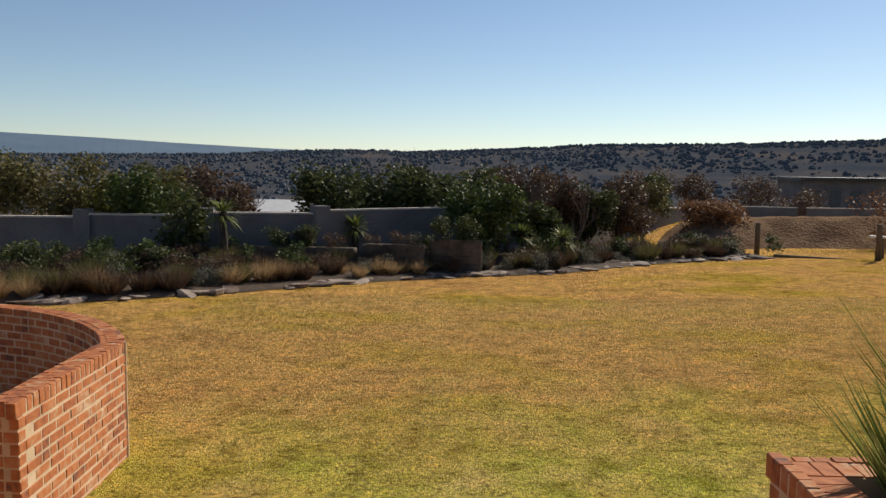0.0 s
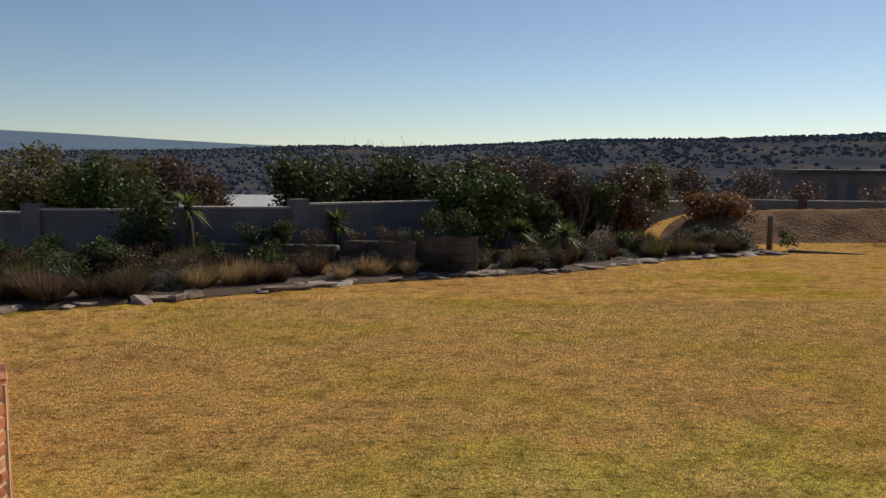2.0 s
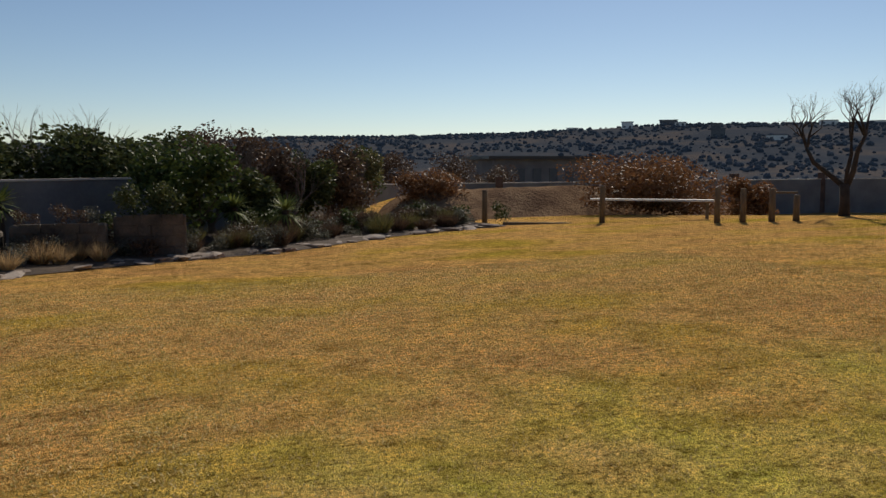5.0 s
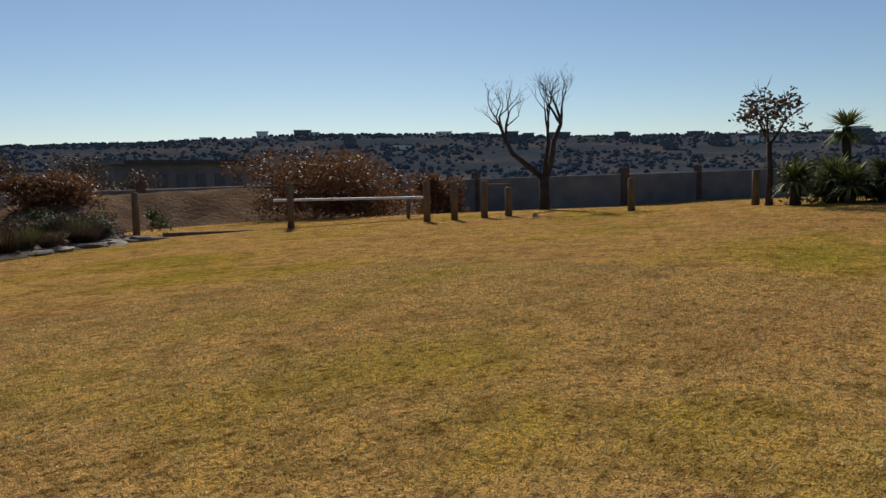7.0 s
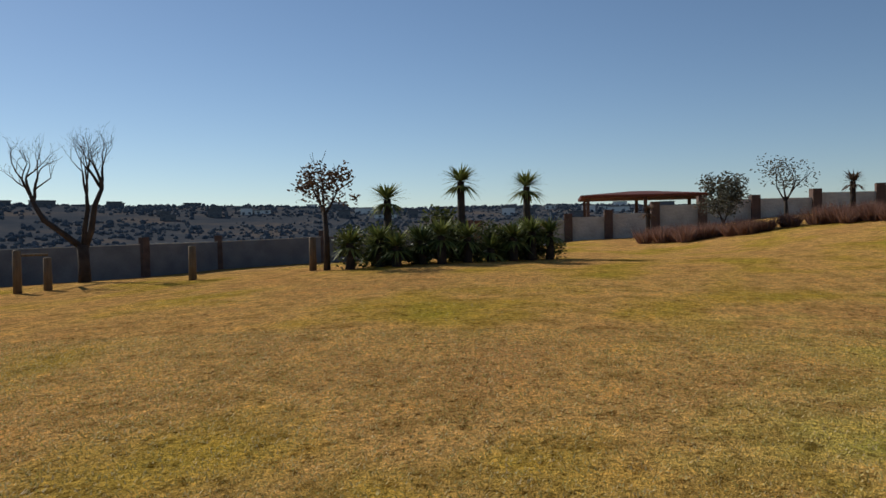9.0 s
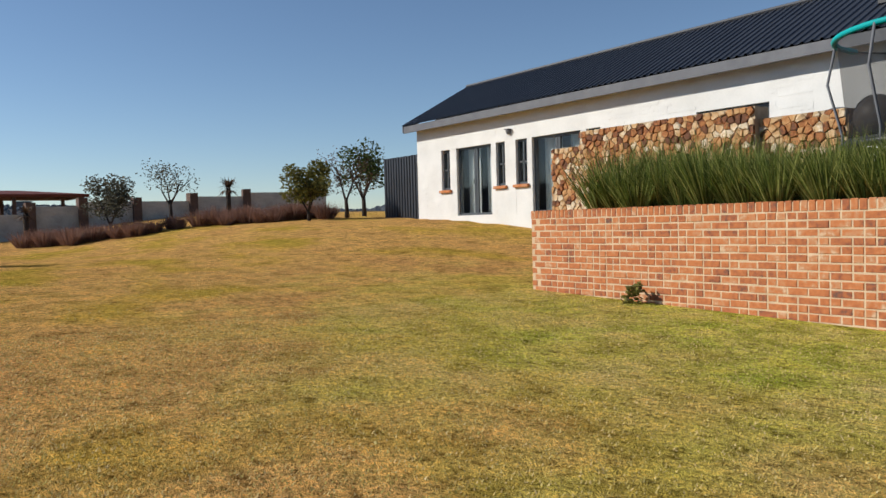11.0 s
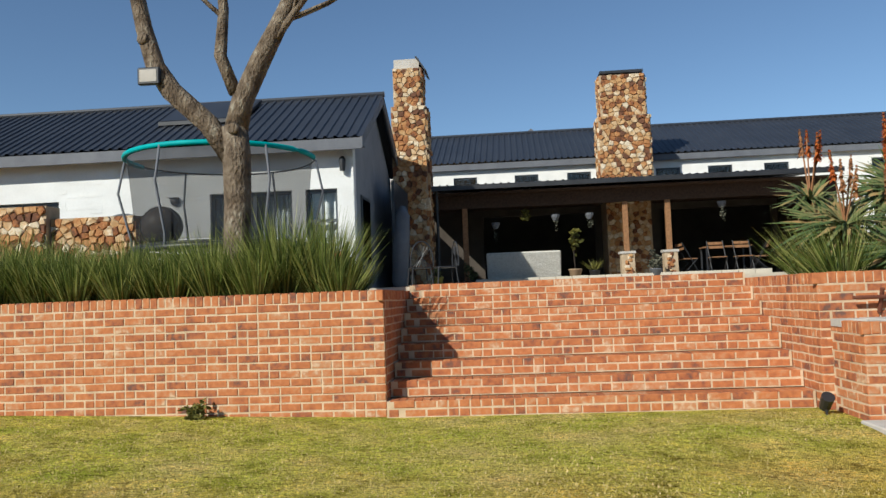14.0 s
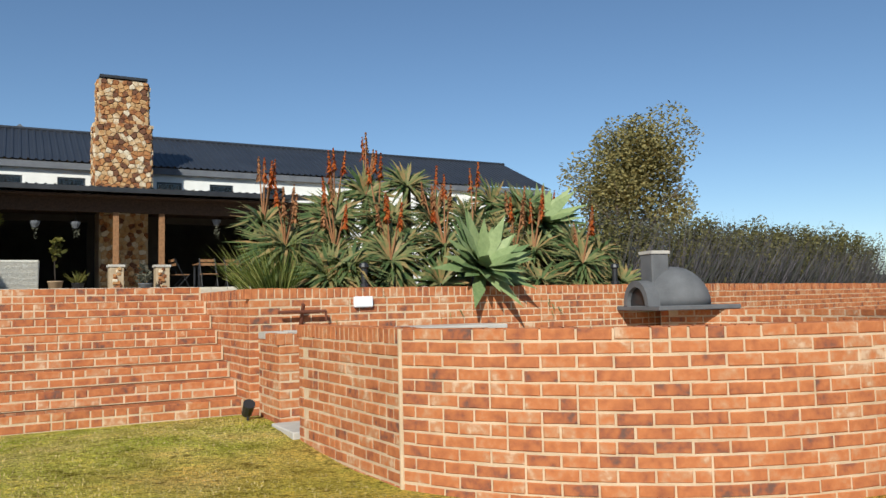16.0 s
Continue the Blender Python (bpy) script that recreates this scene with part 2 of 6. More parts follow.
def lawn_material():
    m = bpy.data.materials.new("winter_lawn")
    m.use_nodes = True
    n, l = m.node_tree.nodes, m.node_tree.links
    b = n["Principled BSDF"]
    b.inputs["Roughness"].default_value, b.inputs["Specular IOR Level"].default_value = 1.0, 0.0
    co = n.new("ShaderNodeTexCoord")

    def noise_at(scale, detail=5, stretch=(1, 1, 1), rough=0.55):
        mp, t = n.new("ShaderNodeMapping"), n.new("ShaderNodeTexNoise")
        mp.inputs["Scale"].default_value = stretch
        t.inputs["Scale"].default_value, t.inputs["Detail"].default_value, t.inputs["Roughness"].default_value = scale, detail, rough
        l.new(co.outputs["Object"], mp.inputs["Vector"])
        l.new(mp.outputs["Vector"], t.inputs["Vector"])
        return t.outputs["Fac"]

    def ramp(fac, *stops):
        r = n.new("ShaderNodeValToRGB")
        e = r.color_ramp.elements
        e[0].position, e[0].color = stops[0][0], (*stops[0][1], 1)
        e[1].position, e[1].color = stops[-1][0], (*stops[-1][1], 1)
        for p, c in stops[1:-1]:
            e.new(p).color = (*c, 1)
        l.new(fac, r.inputs["Fac"])
        return r.outputs["Color"]

    def blend(kind, fac, a, c):
        x = n.new("ShaderNodeMix")
        x.data_type, x.blend_type = "RGBA", kind
        if isinstance(fac, float):
            x.inputs["Factor"].default_value = fac
        else:
            l.new(fac, x.inputs["Factor"])
        l.new(a, x.inputs["A"])
        l.new(c, x.inputs["B"])
        return x.outputs["Result"]

    patches = ramp(noise_at(0.28, 6, (1, 1.6, 1)), (0.27, (0.48, 0.39, 0.06)), (0.39, (0.64, 0.43, 0.1)), (0.5, (0.76, 0.465, 0.17)), (0.68, (0.66, 0.375, 0.15)))
    worn = ramp(noise_at(2.6, 6), (0.3, (0.62, 0.6, 0.5)), (0.5, (1, 1, 1)), (0.72, (1.18, 1.12, 0.95)))
    blade = ramp(noise_at(26, 4, rough=0.8), (0.34, (0.3, 0.27, 0.2)), (0.5, (1, 1, 1)), (0.68, (1.6, 1.5, 1.3)))
    thatch = ramp(noise_at(110, 2), (0.3, (0.55, 0.52, 0.45)), (0.7, (1.35, 1.32, 1.25)))
    scuffs = ramp(noise_at(7.5, 5, (1, 1.5, 1), 0.75), (0.36, (0.32, 0.28, 0.22)), (0.47, (0.95, 0.95, 0.95)), (0.7, (1.15, 1.12, 1.05)))
    # watered strip along the terrace walls stays green
    near, wet = n.new("ShaderNodeVectorMath"), n.new("ShaderNodeMapRange")
    near.operation = "DISTANCE"
    squash = n.new("ShaderNodeMapping")
    squash.inputs["Scale"].default_value = (0.62, 1.0, 1.0)
    l.new(co.outputs["Object"], squash.inputs["Vector"])
    l.new(squash.outputs["Vector"], near.inputs[0])
    near.inputs[1].default_value = (0.3, 0.0, 0.0)
    uneven = n.new("ShaderNodeMath")
    uneven.operation = "MULTIPLY_ADD"
    l.new(noise_at(0.7, 5, rough=0.65), uneven.inputs[0])
    uneven.inputs[1].default_value = 8.0
    l.new(near.outputs["Value"], uneven.inputs[2])
    wet.inputs["From Min"].default_value, wet.inputs["From Max"].default_value = 10.2, 6.2
    l.new(uneven.outputs[0], wet.inputs["Value"])
    green = ramp(noise_at(1.3, 5), (0.32, (0.5, 0.56, 0.08)), (0.5, (0.66, 0.62, 0.13)), (0.68, (0.8, 0.66, 0.26)))
    patches = blend("MIX", wet.outputs["Result"], patches, green)
    c = blend("MULTIPLY", 1.0, patches, worn)
    c = blend("MULTIPLY", 0.85, c, scuffs)
    c = blend("MULTIPLY", 0.9, c, blade)
    c = blend("MULTIPLY", 0.7, c, thatch)
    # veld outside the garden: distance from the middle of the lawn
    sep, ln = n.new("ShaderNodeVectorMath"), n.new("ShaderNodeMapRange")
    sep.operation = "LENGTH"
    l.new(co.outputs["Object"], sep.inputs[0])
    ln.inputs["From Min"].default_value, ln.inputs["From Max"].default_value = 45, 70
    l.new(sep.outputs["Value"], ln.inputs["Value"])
    # blue-grey haze of the distance mixed into the veld's browns
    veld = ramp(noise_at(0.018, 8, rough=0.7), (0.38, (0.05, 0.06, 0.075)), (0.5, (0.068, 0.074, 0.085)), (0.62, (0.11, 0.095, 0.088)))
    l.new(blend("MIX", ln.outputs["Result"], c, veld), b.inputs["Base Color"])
    add = n.new("ShaderNodeMath")
    l.new(noise_at(26, 4, rough=0.8), add.inputs[0])
    l.new(noise_at(110, 2), add.inputs[1])
    bn = n.new("ShaderNodeBump")
    bn.inputs["Strength"].default_value, bn.inputs["Distance"].default_value = 1.0, 0.05
    l.new(add.outputs[0], bn.inputs["Height"])
    l.new(bn.outputs["Normal"], b.inputs["Normal"])
    return m


LAWN = lawn_material()
L_LAWN = leafy("lawn_blade", (0.28, 0.21, 0.05), (0.82, 0.62, 0.32), mid=[(0.4, (0.5, 0.41, 0.1))], light=0.3)
HILL = mat("bushveld_hill", (0.022, 0.027, 0.024), (0.12, 0.09, 0.07), 0.95, 0.02, 0.12, 0, 1)
# the blue of distant haze is put into the hills' own colour
FAR_HILL = mat("haze_tinted_hill", (0.09, 0.145, 0.21), (0.125, 0.18, 0.24), 0.95, 0.006, 0.05, 0, 1)

# ---- mesh helpers ----


class Build:
    """Collects vertices and faces for one mesh."""

    def __init__(self):
        self.v, self.f = [], []

    def face(self, *pts):
        k = len(self.v)
        self.v.extend(tuple(p) for p in pts)
        self.f.append(tuple(range(k, k + len(pts))))

    def box(self, x0, x1, y0, y1, z0, z1):
        k = len(self.v)
        self.v += [(x, y, z) for z in (z0, z1) for x, y in ((x0, y0), (x1, y0), (x1, y1), (x0, y1))]
        self.f += [tuple(k + i for i in q) for q in ((3, 2, 1, 0), (4, 5, 6, 7), (0, 1, 5, 4), (1, 2, 6, 5), (2, 3, 7, 6), (3, 0, 4, 7))]
        return self

    def tube(self, pts, radii, sides=8, cap=True):
        pts = [Vector(p) for p in pts]
        k, n = len(self.v), len(pts)
        ref = Vector((0.31, 0.95, 0.05))
        for i, p in enumerate(pts):
            d = (pts[min(i + 1, n - 1)] - pts[max(i - 1, 0)]).normalized()
            u = d.cross(ref)
            u = (u if u.length > 0.05 else d.cross(Vector((1, 0, 0)))).normalized()
            w = d.cross(u)
            for s in range(sides):
                a = 2 * math.pi * s / sides
                self.v.append(tuple(p + (u * math.cos(a) + w * math.sin(a)) * radii[i]))
        for i in range(n - 1):
            for s in range(sides):
                t = (s + 1) % sides
                self.f.append((k + i * sides + s, k + i * sides + t, k + (i + 1) * sides + t, k + (i + 1) * sides + s))
        if cap:
            self.f.append(tuple(k + s for s in reversed(range(sides))))
            self.f.append(tuple(k + (n - 1) * sides + s for s in range(sides)))
        return self

    def lathe(self, cx, cy, profile, sides=20):
        return self.tube_rings([[(cx + r * math.cos(2 * math.pi * s / sides), cy + r * math.sin(2 * math.pi * s / sides), z) for s in range(sides)] for r, z in profile])

    def tube_rings(self, rings):
        k, sides = len(self.v), len(rings[0])
        for r in rings:
            self.v.extend(r)
        for i in range(len(rings) - 1):
            for s in range(sides):
                t = (s + 1) % sides
                self.f.append((k + i * sides + s, k + i * sides + t, k + (i + 1) * sides + t, k + (i + 1) * sides + s))
        self.f.append(tuple(k + s for s in reversed(range(sides))))
        self.f.append(tuple(k + (len(rings) - 1) * sides + s for s in range(sides)))
        return self

    def leaf(self, p, d, side, length, width, droop=0.0):
        """A tapering blade of two quads and a tip."""
        p, d, side = Vector(p), Vector(d), Vector(side)
        k = len(self.v)
        m = p + d * (length * 0.5) - Vector((0, 0, droop * 0.3 * length))
        t = p + d * length - Vector((0, 0, droop * length))
        self.v += [tuple(p - side * width * 0.35), tuple(p + side * width * 0.35), tuple(m + side * width * 0.5), tuple(m - side * width * 0.5), tuple(t)]
        self.f += [(k, k + 1, k + 2, k + 3), (k + 3, k + 2, k + 4)]

    def mesh(self, name, material, smooth=False):
        me = bpy.data.meshes.new(name)
        me.from_pydata(self.v, [], self.f)
        me.materials.append(material)
        if smooth:
            me.polygons.foreach_set("use_smooth", [True] * len(me.polygons))
        me.update()
        return me


def part(name, build, material, parent=None, label="", smooth=False, bevel=0.0):
    ob = new(name, build.mesh(name, material, smooth))
    if bevel:
        bm = bmesh.new()
        bm.from_mesh(ob.data)
        bmesh.ops.remove_doubles(bm, verts=bm.verts, dist=1e-5)
        bmesh.ops.bevel(bm, geom=list(bm.edges), offset=bevel, segments=1, affect="EDGES")
        bm.to_mesh(ob.data)
        bm.free()
    ob.parent = parent
    if label:
        tagged(ob, label)
    return ob


def thing(name, label, category, group="", kind="", at=(0, 0, 0), turn=0.0):
    ob = new(name)
    ob.matrix_world = pose(*at, 0, 0, turn)
    return tagged(ob, label, category, group, kind)


def structure(name, build, material, label, category, smooth=False, bevel=0.0):
    return tagged(part(name, build, material, None, "", smooth, bevel), label, category, "", "structure")


rng = random.Random(7)


def smooth01(a, b, x):
    t = min(1.0, max(0.0, (x - a) / (b - a)))
    return t * t * (3 - 2 * t)


AXIS = pose(-1.33, -3.36, 0, 0, 0, -3.5) @ pose(1.13, 3.41, 0)      # the far garden is laid out on an axis of its own
AXIS_BACK = AXIS.inverted()


def ground(x, y):
    """Height of the lawn and of the land round it."""
    far = AXIS_BACK @ Vector((x, y, 0))
    w = smooth01(9, 15, y)
    gx, gy = x + (far.x - x) * w, y + (far.y - y) * w
    z = 0.028 * min(max(gx, 0), 60) + 0.75 * smooth01(7, 20, x) * smooth01(4, -7, y) - 0.035 * max(0, min(gy, 45) - 9)
    z -= 0.12 * smooth01(-1.5, -4.2, x) * smooth01(0.8, 2.8, y) * smooth01(12, 7, y)
    z -= 0.3 * smooth01(16, 27, x) * smooth01(-3, 3, y)
    # planted bed rises behind its edging; beyond the posts the lawn falls away to the boundary
    z += 0.85 * smooth01(30, 36, far.y - 0.25 * (far.x - 12)) * smooth01(2, 9, far.x) * smooth01(34, 22, far.x) * smooth01(48, 42, far.y)
    z -= 1.0 * smooth01(25, 40, 0.75 * far.x + 0.66 * far.y) * smooth01(6, 14, far.y) * smooth01(10, 18, far.x)
    r = math.hypot(x, y - 5)
    return z - 9.0 * smooth01(55, 190, r) * smooth01(-30, 20, y + 0.6 * x)


def land(x, y):
    """Height under a point given on the far garden's axis."""
    p = AXIS @ Vector((x, y, 0))
    return ground(p.x, p.y)


def turn_to_axis(known):
    """Turn every thing added since onto the far garden's axis."""
    for ob in bpy.data.objects:
        if ob.parent is None and ob.name not in known:
            ob.matrix_basis = AXIS @ ob.matrix_basis


def names_so_far():
    return {ob.name for ob in bpy.data.objects}


# share of the skyline's height by direction, degrees from +y towards +x
SKYLINE = [(-180, 0.2), (-90, 0.6), (-60, 0.7), (-34, 0.7), (-20, 0.95), (-14, 1.35), (-5, 1.45), (6, 1.85), (24, 2.35), (33, 2.75), (45, 2.6), (55, 2.3), (84, 1.9), (100, 1.4), (125, 0.5), (180, 0.2)]


def skyline(a):
    for (a0, e0), (a1, e1) in zip(SKYLINE, SKYLINE[1:]):
        if a0 <= a <= a1:
            return e0 + (e1 - e0) * (a - a0) / (a1 - a0)
    return 0.2

# ---- ground ----
gr = Build()
radii = [0.0] + [0.7 * k for k in range(1, 60)] + [42 * 1.09 ** k for k in range(1, 50)]
SEG = 240
for i, r in enumerate(radii):
    for s in range(SEG):
        a = 2 * math.pi * s / SEG
        x, y = r * math.sin(a), 5 + r * math.cos(a)
        z = ground(x, y)
        if x > 1.6 and x < 21 and y < -7.3:
            z = min(z, 1.1)
        far = AXIS_BACK @ Vector((x, y, 0))
        deg = math.degrees(math.atan2(far.x, far.y - 5))
        rise = smooth01(260, 900, r) * (1 - 0.5 * smooth01(1100, 2600, r))
        z += rise * 900 * math.tan(radians(skyline(deg))) * (0.94 + 0.12 * noise.noise((far.x * 0.006, far.y * 0.006, 0)))
        z += 11 * rise
        gr.v.append((x, y, z))
for i in range(len(radii) - 1):
    for s in range(SEG):
        t = (s + 1) % SEG
        gr.f.append((i * SEG + s, (i + 1) * SEG + s, (i + 1) * SEG + t, i * SEG + t))
structure("ground", gr, LAWN, "patchy yellow-green winter lawn running out to dry, haze-tinted veld", "lawn", smooth=True)

known = names_so_far()
fh = Build()
prev = None
for k in range(90):
    a = radians(-75 + k * 75 / 90)
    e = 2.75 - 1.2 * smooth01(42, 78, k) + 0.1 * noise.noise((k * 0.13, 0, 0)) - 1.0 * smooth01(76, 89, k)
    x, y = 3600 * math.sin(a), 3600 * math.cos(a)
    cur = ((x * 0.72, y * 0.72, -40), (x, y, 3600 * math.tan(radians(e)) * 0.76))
    if prev:
        fh.face(prev[0], cur[0], cur[1], prev[1])
    prev = cur
structure("backdrop", fh, FAR_HILL, "wooded hills far across the valley, blue haze put into their colour", "hill")
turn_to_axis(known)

# ---- bricks ----
COURSE, BRICK_L = 0.085, 0.222


def brick_mesh(l, h, name, material):
    b = Build().box(-l / 2, l / 2, -0.03, 0.03, -h / 2, h / 2)
    me = b.mesh(name, material)
    bm = bmesh.new()
    bm.from_mesh(me)
    bmesh.ops.bevel(bm, geom=[e for e in bm.edges if all(v.co.y > 0 for v in e.verts)], offset=0.006, segments=1, affect="EDGES")
    bm.to_mesh(me)
    bm.free()
    return me


STRETCHER = brick_mesh(0.208, 0.071, "brick", BRICK)
HALF = brick_mesh(0.098, 0.071, "half_brick", BRICK)
ROWLOCK = brick_mesh(0.073, 0.108, "rowlock_brick", BRICK)
pieces_later = []


def brick_face(parent, line, top, low, courses, cap=True, limit=300, first=0.0):
    """Queue the bricks of one face. line(s) gives x, y and heading (degrees) of the wall's face; the face looks to the left-hand normal."""
    pieces_later.append((parent, line, top, low, courses, cap, limit, first))


def straight(x0, y0, x1, y1):
    length, a = math.hypot(x1 - x0, y1 - y0), math.degrees(math.atan2(y1 - y0, x1 - x0))
    return (lambda s: (x0 + (x1 - x0) * s / length, y0 + (y1 - y0) * s / length, a)), length


def arc(cx, cy, r, a0, a1):
    length = abs(radians(a1 - a0)) * r
    d = 1 if a1 > a0 else -1

    def at(s):
        a = a0 + (a1 - a0) * s / length
        return cx + r * math.cos(radians(a)), cy + r * math.sin(radians(a)), a + 90 * d
    return at, length


def lay_bricks():
    for parent, (line, length), top, low, courses, cap, limit, first in pieces_later:
        made, rest = 0, Build()
        for c in range(courses + (1 if cap else 0)):
            if cap and c == 0:
                z, step, me = top - 0.055, 0.083, ROWLOCK
                s = 0.042
            else:
                z, step, me = top - (0.115 if cap else 0) - (c - (1 if cap else 0) + 0.5) * COURSE, BRICK_L, STRETCHER
                s = 0.111 if c % 2 else 0.0
            while s < length + 0.02:
                use, at = me, s
                if me is STRETCHER and s < 0.05:
                    use, at = HALF, 0.058
                elif me is STRETCHER and s + 0.11 > length:
                    use, at = HALF, length - 0.056
                if me is STRETCHER and rng.random() < (0.06 if parent is circle else 0.3) and 0.2 < s < length - 0.3:
                    use = HALF
                    at = s - 0.055
                x, y, a = line(min(at, length))
                if z > low(x, y) - 0.06:
                    m = pose(x, y, z + rng.uniform(-0.003, 0.003), rng.uniform(-0.6, 0.6), rng.uniform(-0.8, 0.8), a) @ pose(0, -0.033 + rng.uniform(-0.003, 0.003), 0)
                    if made < limit:
                        ob = new("brick", use)
                        ob.matrix_world = m
                        ob.parent = parent
                        ob.matrix_parent_inverse = parent.matrix_world.inverted()
                        made += 1
                    else:
                        k = len(rest.v)
                        rest.v.extend(tuple(m @ v.co) for v in use.vertices)
                        rest.f.extend(tuple(k + i for i in p.vertices) for p in use.polygons)
                    if use is HALF and at == s - 0.055:
                        x, y, a = line(min(s + 0.056, length))
                        m = pose(x, y, z, 0, 0, a) @ pose(0, -0.033, 0)
                        if made < limit:
                            ob = new("brick", HALF)
                            ob.matrix_world = m
                            ob.parent = parent
                            made += 1
                        else:
                            k = len(rest.v)
                            rest.v.extend(tuple(m @ v.co) for v in HALF.vertices)
                            rest.f.extend(tuple(k + i for i in p.vertices) for p in HALF.polygons)
                s += step
        if rest.f:
            tagged(part("brickwork", rest, BRICK_JOINED, parent), kind="stuff")


def wall_core(name, pts, z0, z1, label, category="wall"):
    """A mortar core along a closed outline, just behind its bricks."""
    b, n = Build(), len(pts)
    b.v = [(x, y, z) for z in (z0, z1) for x, y in pts]
    b.f = [tuple(range(n - 1, -1, -1)), tuple(range(n, 2 * n))] + [(i, (i + 1) % n, n + (i + 1) % n, n + i) for i in range(n)]
    return structure(name, b, MORTAR, label, category)


TOP = 1.30
# planter: front wall and the end that flanks the steps
planter = wall_core("wall_planter", [(0.008, -0.008), (0.008, -2.6), (0.22, -2.6), (0.22, -0.22), (7.04, -0.22), (7.04, -0.008)][::-1], -0.3, TOP - 0.012, "red brick planter wall with a soldier-brick top course", "planter")
brick_face(planter, straight(0, 0, 7.05, 0), TOP, ground, 15)
brick_face(planter, straight(0, -2.6, 0, 0), TOP, lambda x, y: -0.1, 15)
pe = wall_core("wall_planter_end", [(7.042, -0.25), (7.042, -4.4), (6.85, -4.4), (6.85, -0.25)][::-1], -0.2, TOP - 0.012, "red brick planter end wall", "planter")
brick_face(pe, straight(7.05, 0, 7.05, -4.4), TOP, ground, 14, limit=80)
# top of the planter: bricks on edge
cap = Build()
for k in range(84):
    cap.box(0.06 + k * 0.083, 0.133 + k * 0.083, -0.215, -0.062, TOP - 0.03, TOP - 0.003 + rng.uniform(-0.002, 0.002))
for k in range(28):
    cap.box(0.062, 0.215, -0.3 - k * 0.083, -0.227 - k * 0.083, TOP - 0.03, TOP - 0.003 + rng.uniform(-0.002, 0.002))
tagged(part("capping", cap, BRICK_JOINED, planter), kind="stuff")

# terrace wall beside the aloe bed, with the flank of the steps
terr = wall_core("wall_terrace", [(-4.208, 0.242), (-4.208, -2.7), (-4.42, -2.7), (-4.42, 0.02), (-10.2, 0.02), (-21, -2.8), (-21, -2.57), (-10.2, 0.242)], -0.3, TOP - 0.012, "red brick terrace wall holding the aloe bed", "wall")
brick_face(terr, straight(-10.2, 0.25, -4.2, 0.25), TOP, ground, 15)
brick_face(terr, straight(-21, -2.56, -10.2, 0.25), TOP, ground, 8, limit=200)
brick_face(terr, straight(-4.2, 0.25, -4.2, -2.7), TOP, lambda x, y: -0.1, 15)
cap = Build()
cap.box(-10.2, -4.22, 0.025, 0.24, TOP - 0.03, TOP - 0.004)
cap.box(-4.415, -4.215, -2.7, 0.02, TOP - 0.03, TOP - 0.004)
part("capping", cap, BRICK_JOINED, terr)

# brick steps
RISE, TREAD, STEPS = 0.172, 0.30, 8
st = Build()
for k in range(STEPS):
    st.box(-4.195, -0.005, -2.75, 0.06 - k * TREAD - 0.008, -0.3 if k == 0 else k * RISE + 0.001, (k + 1) * RISE - 0.012)
steps = structure("stairs", st, MORTAR, "broad flight of red brick garden steps", "steps")
for k in range(STEPS):
    y = 0.06 - k * TREAD
    brick_face(steps, straight(-4.18, y, -0.02, y), (k + 1) * RISE, lambda x, y: -0.1, 2, False, 40)
tread = Build()
for k in range(STEPS):
    x = -4.18
    while x < -0.1:
        tread.box(x, x + 0.073, 0.05 - (k + 1) * TREAD + 0.055, 0.05 - k * TREAD - 0.002, (k + 1) * RISE - 0.03, (k + 1) * RISE - 0.002)
        x += 0.083
tagged(part("tread_bricks", tread, BRICK_JOINED, steps), kind="stuff")

# sunken braai circle
CX, CY, R = -7.2, 2.2, 3.12
A0, A1, RIM = 24.5, 215.0, 0.95
TURN = A0 + 0.1 + math.degrees(21 * 0.222 / R)     # a whole number of bricks from the corner
ENTRY = (-4.27, 1.62)                        # end of the wall at the circle's entrance
CORNER = (CX + R * math.cos(radians(A0)), CY + R * math.sin(radians(A0)))
ring = [(ENTRY[0] - 0.008, ENTRY[1] + 0.008)]
ring += [(CX + (R - 0.008) * math.cos(radians(A0 + k * (A1 - A0) / 60)), CY + (R - 0.008) * math.sin(radians(A0 + k * (A1 - A0) / 60))) for k in range(61)]
ring += [(CX + (R - 0.21) * math.cos(radians(A0 + k * (A1 - A0) / 60)), CY + (R - 0.21) * math.sin(radians(A0 + k * (A1 - A0) / 60))) for k in range(60, -1, -1)]
ring += [(ENTRY[0] - 0.21, ENTRY[1] + 0.008)]
circle = wall_core("wall_circle", ring, -0.35, RIM - 0.012, "curved red brick wall round a sunken fire circle", "wall")
brick_face(circle, arc(CX, CY, R, TURN, A0 + 0.1), RIM, ground, 13, cap=False)
brick_face(circle, straight(*CORNER, *ENTRY), RIM, lambda x, y: ground(x, y) - 0.12, 13)
brick_face(circle, straight(ENTRY[0], ENTRY[1], ENTRY[0] - 0.22, ENTRY[1]), RIM, lambda x, y: ground(x, y) - 0.12, 13, limit=40)
brick_face(circle, arc(CX, CY, R, A1, TURN), RIM, ground, 12, cap=False, limit=10)
brick_face(circle, arc(CX, CY, R - 0.218, A0, A1), RIM, lambda x, y: -0.3, 14, cap=False, limit=60)
brick_face(circle, straight(ENTRY[0] - 0.218, ENTRY[1], CORNER[0] - 0.2, CORNER[1] - 0.09), RIM, lambda x, y: -0.3, 14, limit=30)
